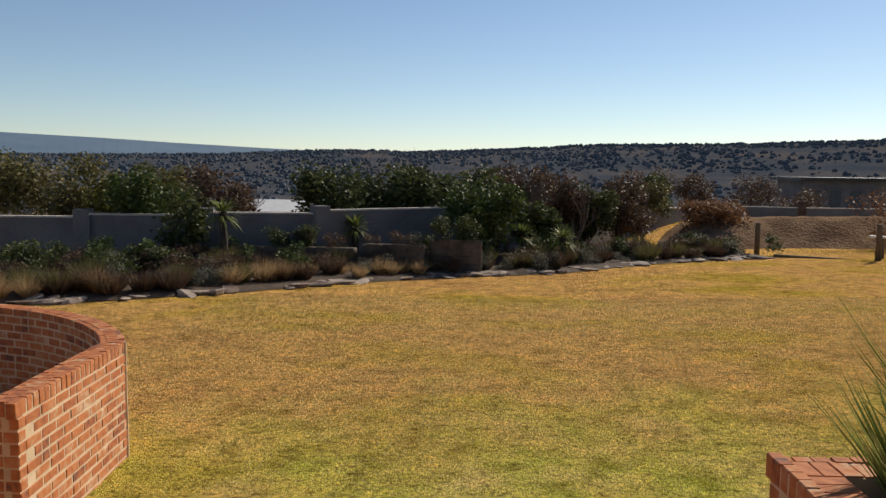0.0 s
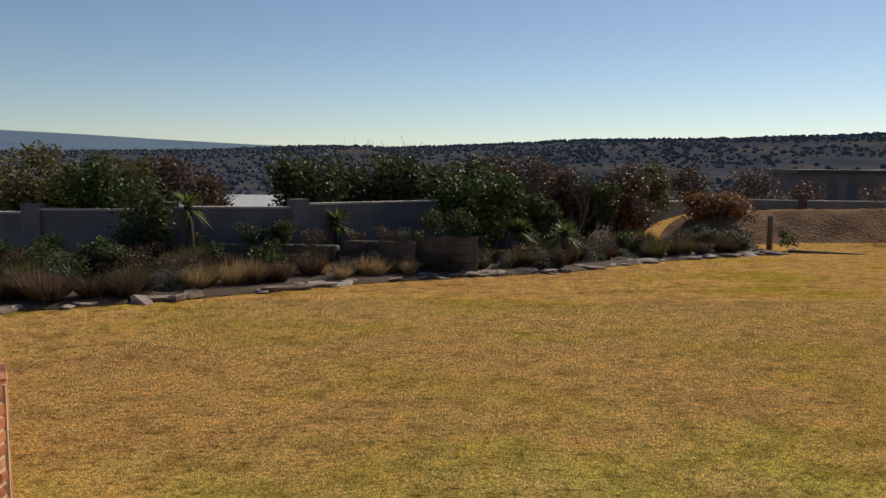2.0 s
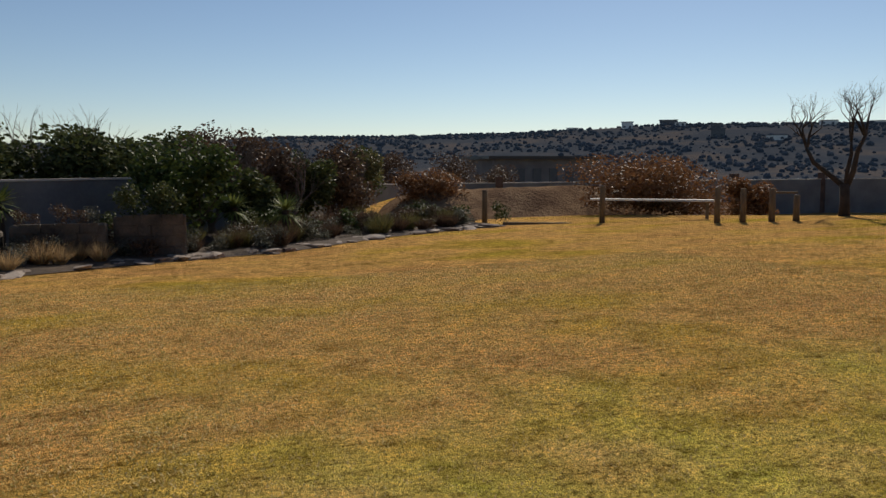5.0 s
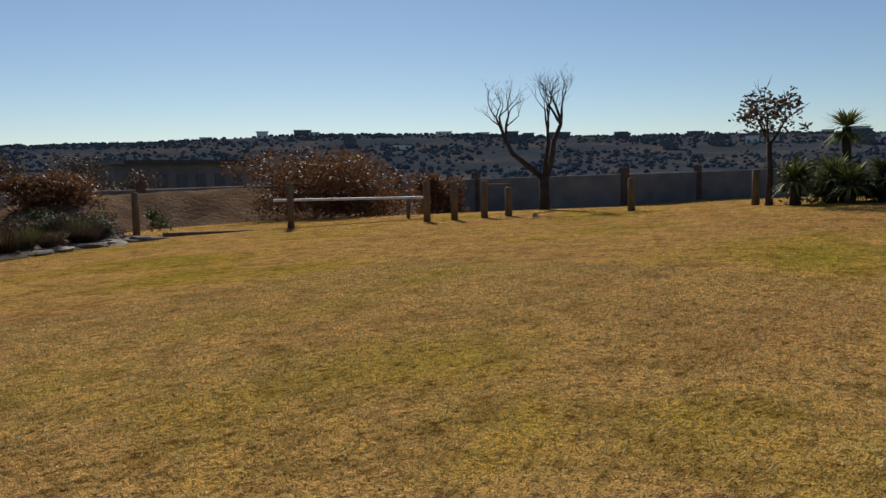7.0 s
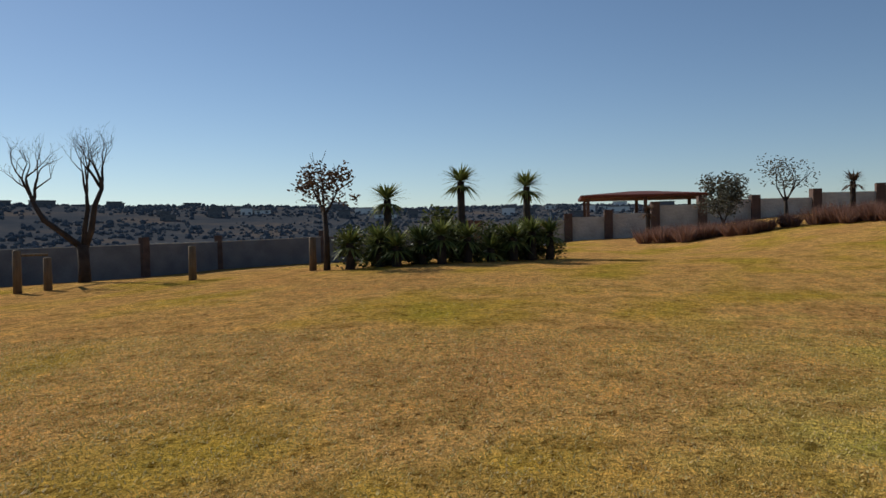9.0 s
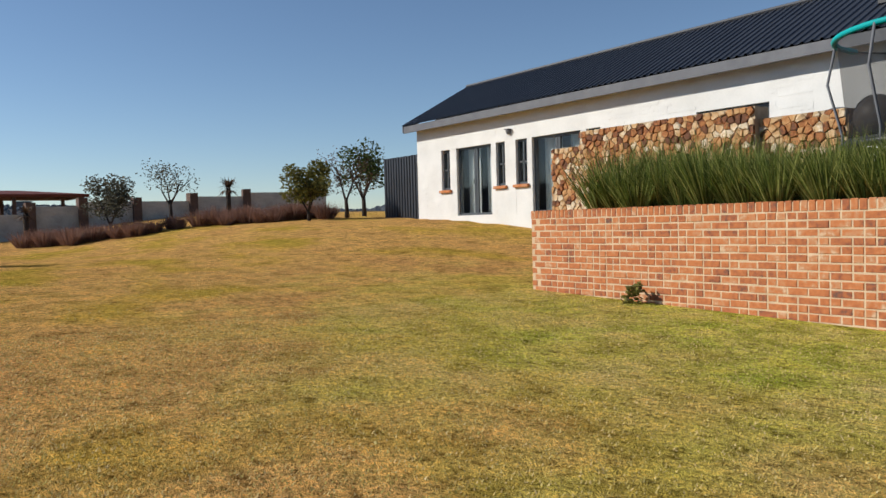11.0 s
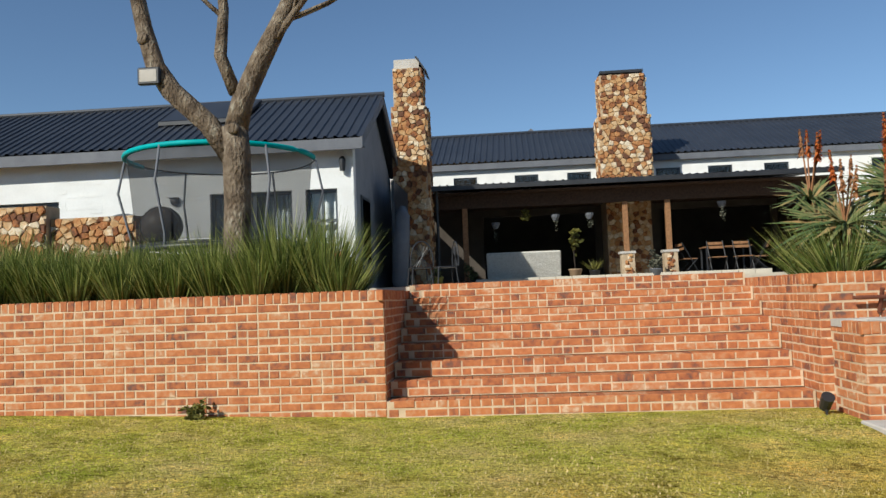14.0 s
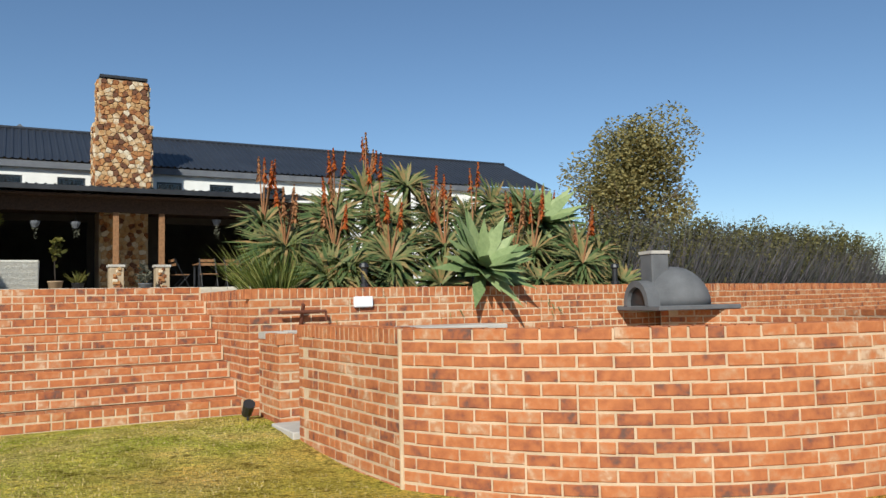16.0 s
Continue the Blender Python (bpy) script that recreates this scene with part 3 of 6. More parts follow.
part("joint", Build().tube([(CORNER[0] - 0.012, CORNER[1] - 0.012, -0.2), (CORNER[0] - 0.012, CORNER[1] - 0.012, RIM - 0.004)], [0.02, 0.02], 8), MORTAR, circle, "thick pale mortar joint at the corner")
cap = Build()
N_CAP = 118
for k in range(N_CAP):
    a0, a1 = radians(A0 + k * (A1 - A0) / N_CAP + 0.15), radians(A0 + (k + 1) * (A1 - A0) / N_CAP - 0.1)
    q = [(CX + r * math.cos(a), CY + r * math.sin(a)) for r, a in ((R - 0.062, a0), (R - 0.062, a1), (R - 0.156, a1), (R - 0.156, a0))]
    n = len(cap.v)
    cap.v += [(x, y, z) for z in (0.9, 0.946) for x, y in q]
    cap.f += [(n + 4, n + 5, n + 6, n + 7), (n, n + 1, n + 5, n + 4), (n + 1, n + 2, n + 6, n + 5), (n + 2, n + 3, n + 7, n + 6), (n + 3, n, n + 4, n + 7)]
y = ENTRY[1] + 0.04
while y < CORNER[1] - 0.12:
    t = (y - ENTRY[1]) / (CORNER[1] - ENTRY[1])
    x = ENTRY[0] + (CORNER[0] - ENTRY[0]) * t
    cap.box(x - 0.156, x - 0.062, y, y + 0.073, 0.9, 0.946)
    y += 0.083
tagged(part("capping", cap, BRICK_JOINED, circle), kind="stuff")
pit = Build()
pit.v = [(CX + 2.88 * math.cos(2 * math.pi * k / 40), CY + 2.88 * math.sin(2 * math.pi * k / 40), 0.012) for k in range(40)]
pit.f = [tuple(range(40))]
structure("floor_circle", pit, FLOOR_TILE, "pale paved floor of the sunken circle", "paving")
structure("threshold", Build().box(-4.75, -4.22, 0.96, ENTRY[1] - 0.01, -0.3, 0.02), CONCRETE, "worn cement threshold of the sunken circle", "paving", bevel=0.01)

# short pier and fire counter at the entrance of the circle
pier = wall_core("wall_pier", [(-4.308, 0.25), (-4.308, 0.947), (-4.52, 0.947), (-4.52, 0.25)], -0.3, 0.85 - 0.012, "short red brick pier with a cement pad", "wall")
brick_face(pier, straight(-4.3, 0.955, -4.3, 0.25), 0.85, ground, 11)
brick_face(pier, straight(-4.53, 0.955, -4.3, 0.955), 0.85, ground, 11)
part("cement_pad", Build().box(-4.53, -4.294, 0.27, 0.5, 0.79, 0.857), CONCRETE, pier, "grey cement pad")
niche = thing("fire_counter", "brick fire counter with a pale cement top and dark opening", "fireplace", at=(-5.75, 0.26, -0.12))
part("slab", Build().box(-1.2, 1.2, 0.0, 0.62, 0.9, 0.98), CONCRETE, niche, "pale cement worktop", bevel=0.01)
for x0, x1 in ((-1.15, -0.75), (-0.1, 0.2), (0.98, 1.15)):
    part("cheek", Build().box(x0, x1, 0.0, 0.56, 0, 0.9), BRICK_JOINED, niche)
for x0, x1 in ((-0.75, -0.1), (0.2, 0.98)):
    part("hearth", Build().box(x0, x1, 0.0, 0.56, 0, 0.35), BRICK_JOINED, niche)
    # black slab at the back of each opening
    part("firebox", Build().box(x0, x1, 0.0, 0.1, 0.35, 0.9), BLACK, niche, "black firebox")
    part("lintel", Build().box(x0, x1, 0.5, 0.57, 0.76, 0.9), CONCRETE, niche, "cement lintel")

# soil and terraces
soil = Build().box(0.22, 6.85, -4.4, -0.22, 0.9, 1.2)
structure("ground_planter", soil, SOIL, "dark soil in the brick planter", "soil")
soil = Build().box(-10.2, -4.42, -6.5, 0.02, 0.6, 1.2).box(-13.0, -10.2, -6.5, -1.0, 0.6, 1.2).box(-22.0, -13.0, -9.5, -2.9, 0.6, 1.2)
structure("ground_aloe_bed", soil, SOIL, "dark soil of the raised aloe bed", "soil")
pav = Build().box(-16.0, 1.72, -12.4, -2.62, 0.9, 1.36)
pav.box(1.72, 10.3, -7.44, -4.4, 0.9, 1.335)
structure("pavement", pav, FLOOR_TILE, "pale paved terrace between steps and veranda", "paving")

# ---- the wing ----
X0, X1, YF, YB = 1.75, 20.75, -7.45, -12.4
FLOOR, EAVE, RIDGE, YR = 1.35, 4.28, 5.95, -9.9
OPEN = [(18.93, 19.38, 2.2, 3.47, "window"), (16.88, 18.58, 1.37, 3.47, "door"), (16.25, 16.65, 2.2, 3.47, "window"), (15.3, 15.78, 2.2, 3.47, "window"),
        (13.25, 15.1, 1.37, 3.47, "door"), (12.55, 13.03, 2.2, 3.47, "window"), (7.94, 9.7, 1.37, 3.47, "door"), (6.1, 7.0, 2.0, 3.1, "arch"), (3.02, 4.72, 1.37, 3.47, "door"), (2.09, 2.74, 2.2, 3.47, "blind")]


def pierced(b, x0, x1, y0, y1, z0, z1, holes):
    """A wall along x from y0 to y1 with rectangular holes (x0, x1, z0, z1)."""
    at = x0
    for a, c, lo, hi in sorted(holes):
        b.box(at, a, y0, y1, z0, z1)
        b.box(a, c, y0, y1, z0, lo)
        b.box(a, c, y0, y1, hi, z1)
        at = c
    b.box(at, x1, y0, y1, z0, z1)


w = Build()
pierced(w, X0, X1, YF - 0.23, YF, 0.6, EAVE, [o[:4] for o in OPEN])
wing = structure("wall_wing_front", w, WHITE, "white painted brick wall of the long wing", "wall")
# faint courses of the painted brick
cs = Build()
for k in range(36):
    z = 1.32 + k * COURSE
    for a, c in zip([X0] + [o[1] for o in sorted(OPEN)], [o[0] for o in sorted(OPEN)] + [X1]):
        x = a + 0.01
        while x < c - 0.05:
            e = min(c - 0.01, x + rng.uniform(0.2, 0.9))
            if rng.random() < 0.55:
                cs.box(x, e, YF - 0.002, YF + rng.uniform(0.002, 0.006), z + 0.005, z + 0.079)
            x = e + 0.012
tagged(part("brick_courses", cs, WHITE, wing), kind="stuff")
for nm, x in (("wall_wing_gable", X0), ("wall_wing_end", X1 - 0.23)):
    b = Build()
    for xx in (x, x + 0.23):
        b.v += [(xx, YF - 0.23, 0.6), (xx, YB, 0.6), (xx, YB, EAVE), (xx, YR, RIDGE - 0.12), (xx, YF - 0.23, EAVE)]
    b.f = [(0, 1, 2, 3, 4), (9, 8, 7, 6, 5), (0, 5, 6, 1), (1, 6, 7, 2), (2, 7, 8, 3), (3, 8, 9, 4), (4, 9, 5, 0)]
    structure(nm, b, GABLE, "plastered gable wall, shade put into its grey colour", "wall")
structure("wall_wing_back", Build().box(X0 + 0.23, X1 - 0.23, YB, YB + 0.2, 0.6, EAVE), WHITE_SMOOTH, "plain back wall", "wall")
structure("wall_wing_inner", Build().box(X0 + 0.23, X1 - 0.23, YF - 3.2, YF - 3.1, 1.0, EAVE - 0.2), DARK_ROOM, "inner wall of the bedrooms, darkened as if in shade", "wall")
structure("floor_wing", Build().box(X0 + 0.23, X1 - 0.23, YB + 0.2, YF - 0.23, 1.0, FLOOR), FLOOR_TILE, "tiled floor inside the wing", "floor")
structure("ceiling_wing", Build().box(X0 + 0.23, X1 - 0.23, YB + 0.2, YF - 0.23, EAVE - 0.15, EAVE - 0.1), WHITE_SMOOTH, "white ceiling inside the wing", "ceiling")


def ribbed(x0, x1, ya, za, yb, zb, pitch=0.2, rib=0.035):
    """Roof sheet with trapezoid ribs, from the eave (ya, za) to the ridge (yb, zb)."""
    b, xs, x = Build(), [], x0
    while x < x1:
        xs += [(x, 0), (x + pitch * 0.55, 0), (x + pitch * 0.66, rib), (x + pitch * 0.89, rib)]
        x += pitch
    xs.append((x1, 0))
    for x, h in xs:
        b.v += [(min(x, x1), ya, za + h), (min(x, x1), yb, zb + h)]
    b.f = [(2 * i, 2 * i + 2, 2 * i + 3, 2 * i + 1) for i in range(len(xs) - 1)]
    return b


roof = thing("roof", "charcoal ribbed metal roof of the long wing", "roof", kind="structure")
part("roof_sheet", ribbed(X0 - 0.28, X1 + 0.3, YF + 0.38, EAVE + 0.14, YR, RIDGE), ROOF, roof)
part("roof_sheet", ribbed(X0 - 0.28, X1 + 0.3, YB - 0.38, EAVE + 0.14, YR, RIDGE), ROOF, roof)
part("ridge_cap", Build().tube([(X0 - 0.3, YR, RIDGE + 0.02), (X1 + 0.32, YR, RIDGE + 0.02)], [0.07, 0.07], 8), ROOF, roof)
part("fascia", Build().box(X0 - 0.26, X1 + 0.28, YF + 0.3, YF + 0.36, EAVE - 0.1, EAVE + 0.12), TRIM, roof, "grey fascia and gutter")
part("soffit", Build().box(X0 - 0.24, X1 + 0.26, YF - 0.1, YF + 0.3, EAVE + 0.002, EAVE + 0.03), TRIM, roof)
for sx in (X0 - 0.27, X1 + 0.25):
    for ya in (YF + 0.38, YB - 0.38):
        b = Build()
        for x in (sx, sx + 0.04):
            b.v += [(x, ya, EAVE - 0.08), (x, YR, RIDGE - 0.22), (x, YR, RIDGE - 0.01), (x, ya, EAVE + 0.13)]
        b.f = [(0, 1, 2, 3), (7, 6, 5, 4), (0, 4, 5, 1), (1, 5, 6, 2), (2, 6, 7, 3), (3, 7, 4, 0)]
        part("barge_board", b, TRIM, roof)


def panel_on_roof(x0, x1, u0, u1, name="solar_panel"):
    def at(x, u, h):
        return x, YF + 0.38 + (YR - YF - 0.38) * u, EAVE + 0.14 + (RIDGE - EAVE - 0.14) * u + h
    p = thing(name, "dark solar water panel lying on the ribbed roof", "solar panel")
    b = Build()
    b.v = [at(x, u, h) for h in (0.05, 0.13) for x, u in ((x0, u0), (x1, u0), (x1, u1), (x0, u1))]
    b.f = [(3, 2, 1, 0), (4, 5, 6, 7), (0, 1, 5, 4), (1, 2, 6, 5), (2, 3, 7, 6), (3, 0, 4, 7)]
    part("frame", b, BLACK, p)
    b = Build()
    b.v = [at(x, u, 0.135) for x, u in ((x0 + 0.05, u0 + 0.02), (x1 - 0.05, u0 + 0.02), (x1 - 0.05, u1 - 0.02), (x0 + 0.05, u1 - 0.02))]
    b.f = [(0, 1, 2, 3)]
    part("collector", b, ROOF, p)


panel_on_roof(4.3, 6.2, 0.45, 0.92)


def outward(x0, x1, y, z0, z1):
    """One sheet of glass that looks towards +y."""
    b = Build()
    b.face((x1, y, z0), (x0, y, z0), (x0, y, z1), (x1, y, z1))
    return b


def wavy(b, x0, x1, y, z0, z1, waves):
    n = waves * 6
    for i in range(n + 1):
        x = x0 + (x1 - x0) * i / n
        d = 0.03 * math.sin(2 * math.pi * i / 6) + 0.008 * math.sin(i * 1.7)
        b.v += [(x, y + d, z0), (x, y + d, z1)]
    k = len(b.v) - 2 * (n + 1)
    b.f += [(k + 2 * i, k + 2 * i + 2, k + 2 * i + 3, k + 2 * i + 1) for i in range(n)]


count = {"window": 0, "door": 0}
for x0, x1, z0, z1, kind in OPEN:
    base = "door" if kind == "door" else "window"
    count[base] += 1
    words = {"door": "charcoal framed glass double doors with pale curtains", "window": "narrow charcoal framed window with a brick sill", "arch": "arched dark window with a charcoal frame", "blind": "charcoal framed window with white blinds drawn"}[kind]
    o = thing("%s_%d" % (base, count[base]), words, base, kind="structure", at=((x0 + x1) / 2, YF - 0.12, z0))
    hw, h = (x1 - x0) / 2, z1 - z0
    for a, c in ((-hw, -hw + 0.06), (hw - 0.06, hw)):
        part("jamb", Build().box(a, c, -0.05, 0.03, 0, h), FRAME, o)
    part("head", Build().box(-hw + 0.06, hw - 0.06, -0.05, 0.03, h - 0.07, h), FRAME, o)
    part("sill_rail", Build().box(-hw + 0.06, hw - 0.06, -0.05, 0.03, 0, 0.07), FRAME, o)
    pane = part("pane", outward(-hw + 0.06, hw - 0.06, -0.012, 0.07, h - 0.07), GLASS, o)
    pane.visible_shadow = False
    if kind == "door":
        for a in (-0.09, 0.01):
            part("stile", Build().box(a, a + 0.08, -0.04, 0.02, 0.07, h - 0.07), FRAME, o)
        part("handle", Build().tube([(0.05, 0.02, 0.95), (0.05, 0.07, 0.95), (0.05, 0.07, 1.1)], [0.012] * 3, 6), BLACK, o, "black handle")
        curtain = thing("curtain", "pale curtains hanging in folds behind glass doors", "curtain", "curtains of the wing", at=((x0 + x1) / 2, YF - 0.42, z0 + 0.02))
        for a, c in ((-hw + 0.06, -0.16), (0.14, hw - 0.08)):
            b = Build()
            wavy(b, a, c, 0, 0.0, h - 0.05, 6)
            part("drape", b, CURTAIN, curtain, smooth=True)
        part("curtain_rail", Build().tube([(-hw, 0, h), (hw, 0, h)], [0.015] * 2, 6), BLACK, curtain)
    else:
        part("transom", Build().box(-hw + 0.06, hw - 0.06, -0.045, 0.025, h * 0.5 - 0.03, h * 0.5 + 0.03), FRAME, o)
        part("mullion", Build().box(-0.025, 0.025, -0.045, 0.025, 0.07, h - 0.07), FRAME, o)
        if kind in ("window", "blind"):
            part("sill", Build().box(-hw - 0.08, hw + 0.08, 0.1, 0.2, -0.09, -0.005), BRICK_JOINED, o, "projecting brick sill", bevel=0.008)
            cb = Build()
            wavy(cb, -hw + 0.06, hw - 0.06 if kind == "blind" else 0.02, -0.18, 0.05, h - 0.05, 3)
            part("blind", cb, BLIND if kind == "blind" else CURTAIN, o, smooth=True)
    if kind == "arch":
        b = Build()
        for k in range(16):
            a0, a1 = math.pi * k / 16, math.pi * (k + 1) / 16
            p = [(math.cos(a) * r, math.sin(a) * r * 0.75) for a in (a0, a1) for r in (hw + 0.03, hw + 0.1)]
            b.face((p[0][0], 0.13, h - 0.35 + p[0][1]), (p[1][0], 0.13, h - 0.35 + p[1][1]), (p[3][0], 0.13, h - 0.35 + p[3][1]), (p[2][0], 0.13, h - 0.35 + p[2][1]))
        part("arch_trim", b, FRAME, o)


def bulkhead(x, z):
    o = thing("wall_lamp", "small grey bulkhead lamp on the white wall", "lamp", "wall lamps", at=(x, YF, z))
    part("housing", Build().tube([(0, 0, 0), (0, 0.07, 0.01), (0, 0.12, 0.0)], [0.08, 0.085, 0.04], 12), TRIM, o, smooth=True)
    part("hood", Build().box(-0.09, 0.09, 0.0, 0.14, 0.06, 0.08), TRIM, o)


for x, z in ((16.02, 3.72), (5.45, 3.35)):
    bulkhead(x, z)
o = thing("lantern", "black wall lantern under the eave", "lamp", at=(1.95, YF, 3.95))
part("bracket", Build().box(-0.03, 0.03, 0, 0.1, 0.1, 0.14), BLACK, o)
part("body", Build().tube([(0, 0.1, -0.15), (0, 0.1, 0.08), (0, 0.1, 0.14)], [0.06, 0.08, 0.02], 6), BLACK, o)

# charcoal screen by the far end of the wing, and the dark box by its gable
scr = Build()
x = 20.8
while x < 23.1:
    scr.box(x, x + 0.1, YF - 0.2, YF - 0.14, 0.8, 3.5)
    scr.box(x + 0.1, x + 0.17, YF - 0.22, YF - 0.18, 0.8, 3.5)
    x += 0.17
structure("wall_screen", scr, ROOF, "charcoal ribbed metal yard screen", "fence")
b = Build()
y = -9.6
while y > -12.0:
    b.box(1.25, 1.32, y - 0.12, y, 1.36, 3.9)
    b.box(1.28, 1.34, y - 0.17, y - 0.12, 1.36, 3.9)
    y -= 0.17
structure("wall_gable_screen", b, ROOF, "charcoal ribbed screen beside the gable", "fence")
w = thing("window_9", "dark window in the shaded gable wall", "window", kind="structure", at=(X0 - 0.005, -8.6, 2.0))
part("frame", Build().box(-0.03, 0.0, -0.5, 0.5, 0, 1.4), FRAME, w)
part("pane", Build().box(-0.036, -0.032, -0.43, 0.43, 0.07, 1.33), GLASS, w)
brd = thing("paddle_board", "pale grey board leaning by the gable screen", "board", at=(1.1, -9.7, 1.37))
part("deck", Build().tube([(0.12, 0, 0.0), (0.1, 0, 0.2), (0.05, 0, 1.0), (0.0, 0, 1.75), (-0.02, 0, 1.95)], [0.1, 0.18, 0.2, 0.17, 0.05], 10), TRIM, brd, smooth=True)

# ---- main house and veranda ----
MX0, MX1, MY = -20.8, 3.0, -17.0
w = Build()
clere = [(x, x + 0.75, 4.62, 5.0) for x in (-19.9, -16.6, -13.2, -10.0, -8.3, -6.7, -3.95, -2.3, -0.35)]
pierced(w, MX0 + 0.3, MX1, MY - 0.23, MY, 4.1, 5.35, clere)
structure("wall_main_clerestory", w, WHITE_SMOOTH, "white clerestory wall of the main house", "wall")
w = Build()
pierced(w, MX0 + 0.3, MX1, MY - 0.23, MY, 1.2, 4.1, [(-4.0, -0.5, 1.55, 3.7), (-9.4, -6.0, 1.55, 3.7)])
structure("wall_main_veranda", w, DARK_ROOM, "plaster wall at the back of the veranda, darkened as if in shade", "wall")
for i, (x0, x1, z0, z1) in enumerate(clere):
    o = thing("window_%d" % (20 + i), "low charcoal clerestory window", "window", "clerestory windows", "structure", at=((x0 + x1) / 2, MY - 0.05, z0))
    part("frame", Build().box(-0.375, 0.375, -0.03, 0.0, 0, 0.05).box(-0.375, 0.375, -0.03, 0.0, 0.33, 0.38).box(-0.375, -0.33, -0.03, 0, 0.05, 0.33).box(0.33, 0.375, -0.03, 0, 0.05, 0.33), FRAME, o)
    part("pane", outward(-0.33, 0.33, -0.016, 0.05, 0.33), GLASS, o)
structure("wall_main_inside", Build().box(MX0 + 0.3, MX1, -21.2, -21.0, 1.2, 5.35), DARK_ROOM, "back wall of the living room, darkened as if in shade", "wall")
structure("wall_main_side", Build().box(MX0 + 0.3, MX0 + 0.53, -21.0, MY - 0.23, 0.3, 5.35), WHITE_SMOOTH, "white end wall of the main house", "wall")
structure("wall_main_side_far", Build().box(MX1, MX1 + 0.2, -21.0, YB, 0.3, 5.35), WHITE_SMOOTH, "white inner end wall", "wall")
structure("wall_main_low", Build().box(MX0 + 0.31, -9.6, MY + 0.002, MY + 0.05, 0.5, 4.1), WHITE_SMOOTH, "white outer wall beyond the veranda", "wall")
structure("floor_main", Build().box(MX0 + 0.5, MX1, -21.0, -12.5, 0.9, 1.53), FLOOR_TILE, "pale tiled veranda and living room floor", "floor")
RY, RZ, EZ = -20.2, 6.98, 5.42
roof = thing("roof", "charcoal ribbed metal roof of the main house", "roof", kind="structure")
part("roof_sheet", ribbed(MX0, MX1 + 0.6, MY + 0.2, EZ + 0.02, RY, RZ), ROOF, roof)
part("roof_sheet", ribbed(MX0, MX1 + 0.6, RY - 3.5, EZ, RY, RZ), ROOF, roof)
part("fascia", Build().box(MX0 + 0.02, MX1 + 0.5, MY + 0.1, MY + 0.16, EZ - 0.2, EZ - 0.01), TRIM, roof)
part("soffit", Build().box(MX0 + 0.04, MX1, MY - 0.05, MY + 0.1, EZ - 0.06, EZ - 0.03), TRIM, roof)
part("ridge_cap", Build().tube([(MX0, RY, RZ + 0.02), (MX1 + 0.6, RY, RZ + 0.02)], [0.07, 0.07], 8), ROOF, roof)
b = Build()
b.v = [(-1.6, RY - 0.6, RZ - 0.2), (-2.9, RY - 0.6, RZ - 0.2), (-2.25, RY - 0.6, RZ + 0.3), (-1.6, RY - 2, RZ - 0.2), (-2.9, RY - 2, RZ - 0.2), (-2.25, RY - 2, RZ + 0.3)]
b.f = [(0, 1, 2), (5, 4, 3), (0, 2, 5, 3), (1, 4, 5, 2)]
part("gablet", b, TRIM, roof)
vroof = thing("veranda_roof", "low dark veranda roof with timber lining", "roof", kind="structure")
part("roof_sheet", ribbed(-9.7, 1.35, -12.4, 4.1, MY + 0.01, 4.46), ROOF, vroof)
part("gutter", Build().box(-9.7, 1.35, -12.42, -12.3, 3.98, 4.1), BLACK, vroof)
part("lining", Build().box(-9.6, 1.3, -16.98, -12.5, 3.9, 3.93), DARK_TIMBER, vroof, "timber ceiling lining")
part("beam", Build().box(-9.6, 1.3, -13.1, -12.95, 3.55, 3.9), DARK_TIMBER, vroof, "timber edge beam")
part("downpipe", Build().tube([(0.55, -12.5, 1.5), (0.55, -12.5, 4.0)], [0.04, 0.04], 8), BLACK, vroof)
structure("wall_veranda_end", Build().box(-9.75, -9.55, MY + 0.05, -13.0, 1.2, 4.0), DARK_TIMBER, "dark timber clad veranda end", "wall")
for k in range(18):
    s = thing("paving_slab", "pale concrete slab edging the veranda step", "paving", "veranda edge slabs", at=(-0.6 - 0.41 * k, -12.45, 1.36))
    part("slab", Build().box(-0.2, 0.2, -0.06, 0.25, 0.0, 0.27 + rng.uniform(-0.004, 0.004)), FLOOR_TILE, s, bevel=0.01)


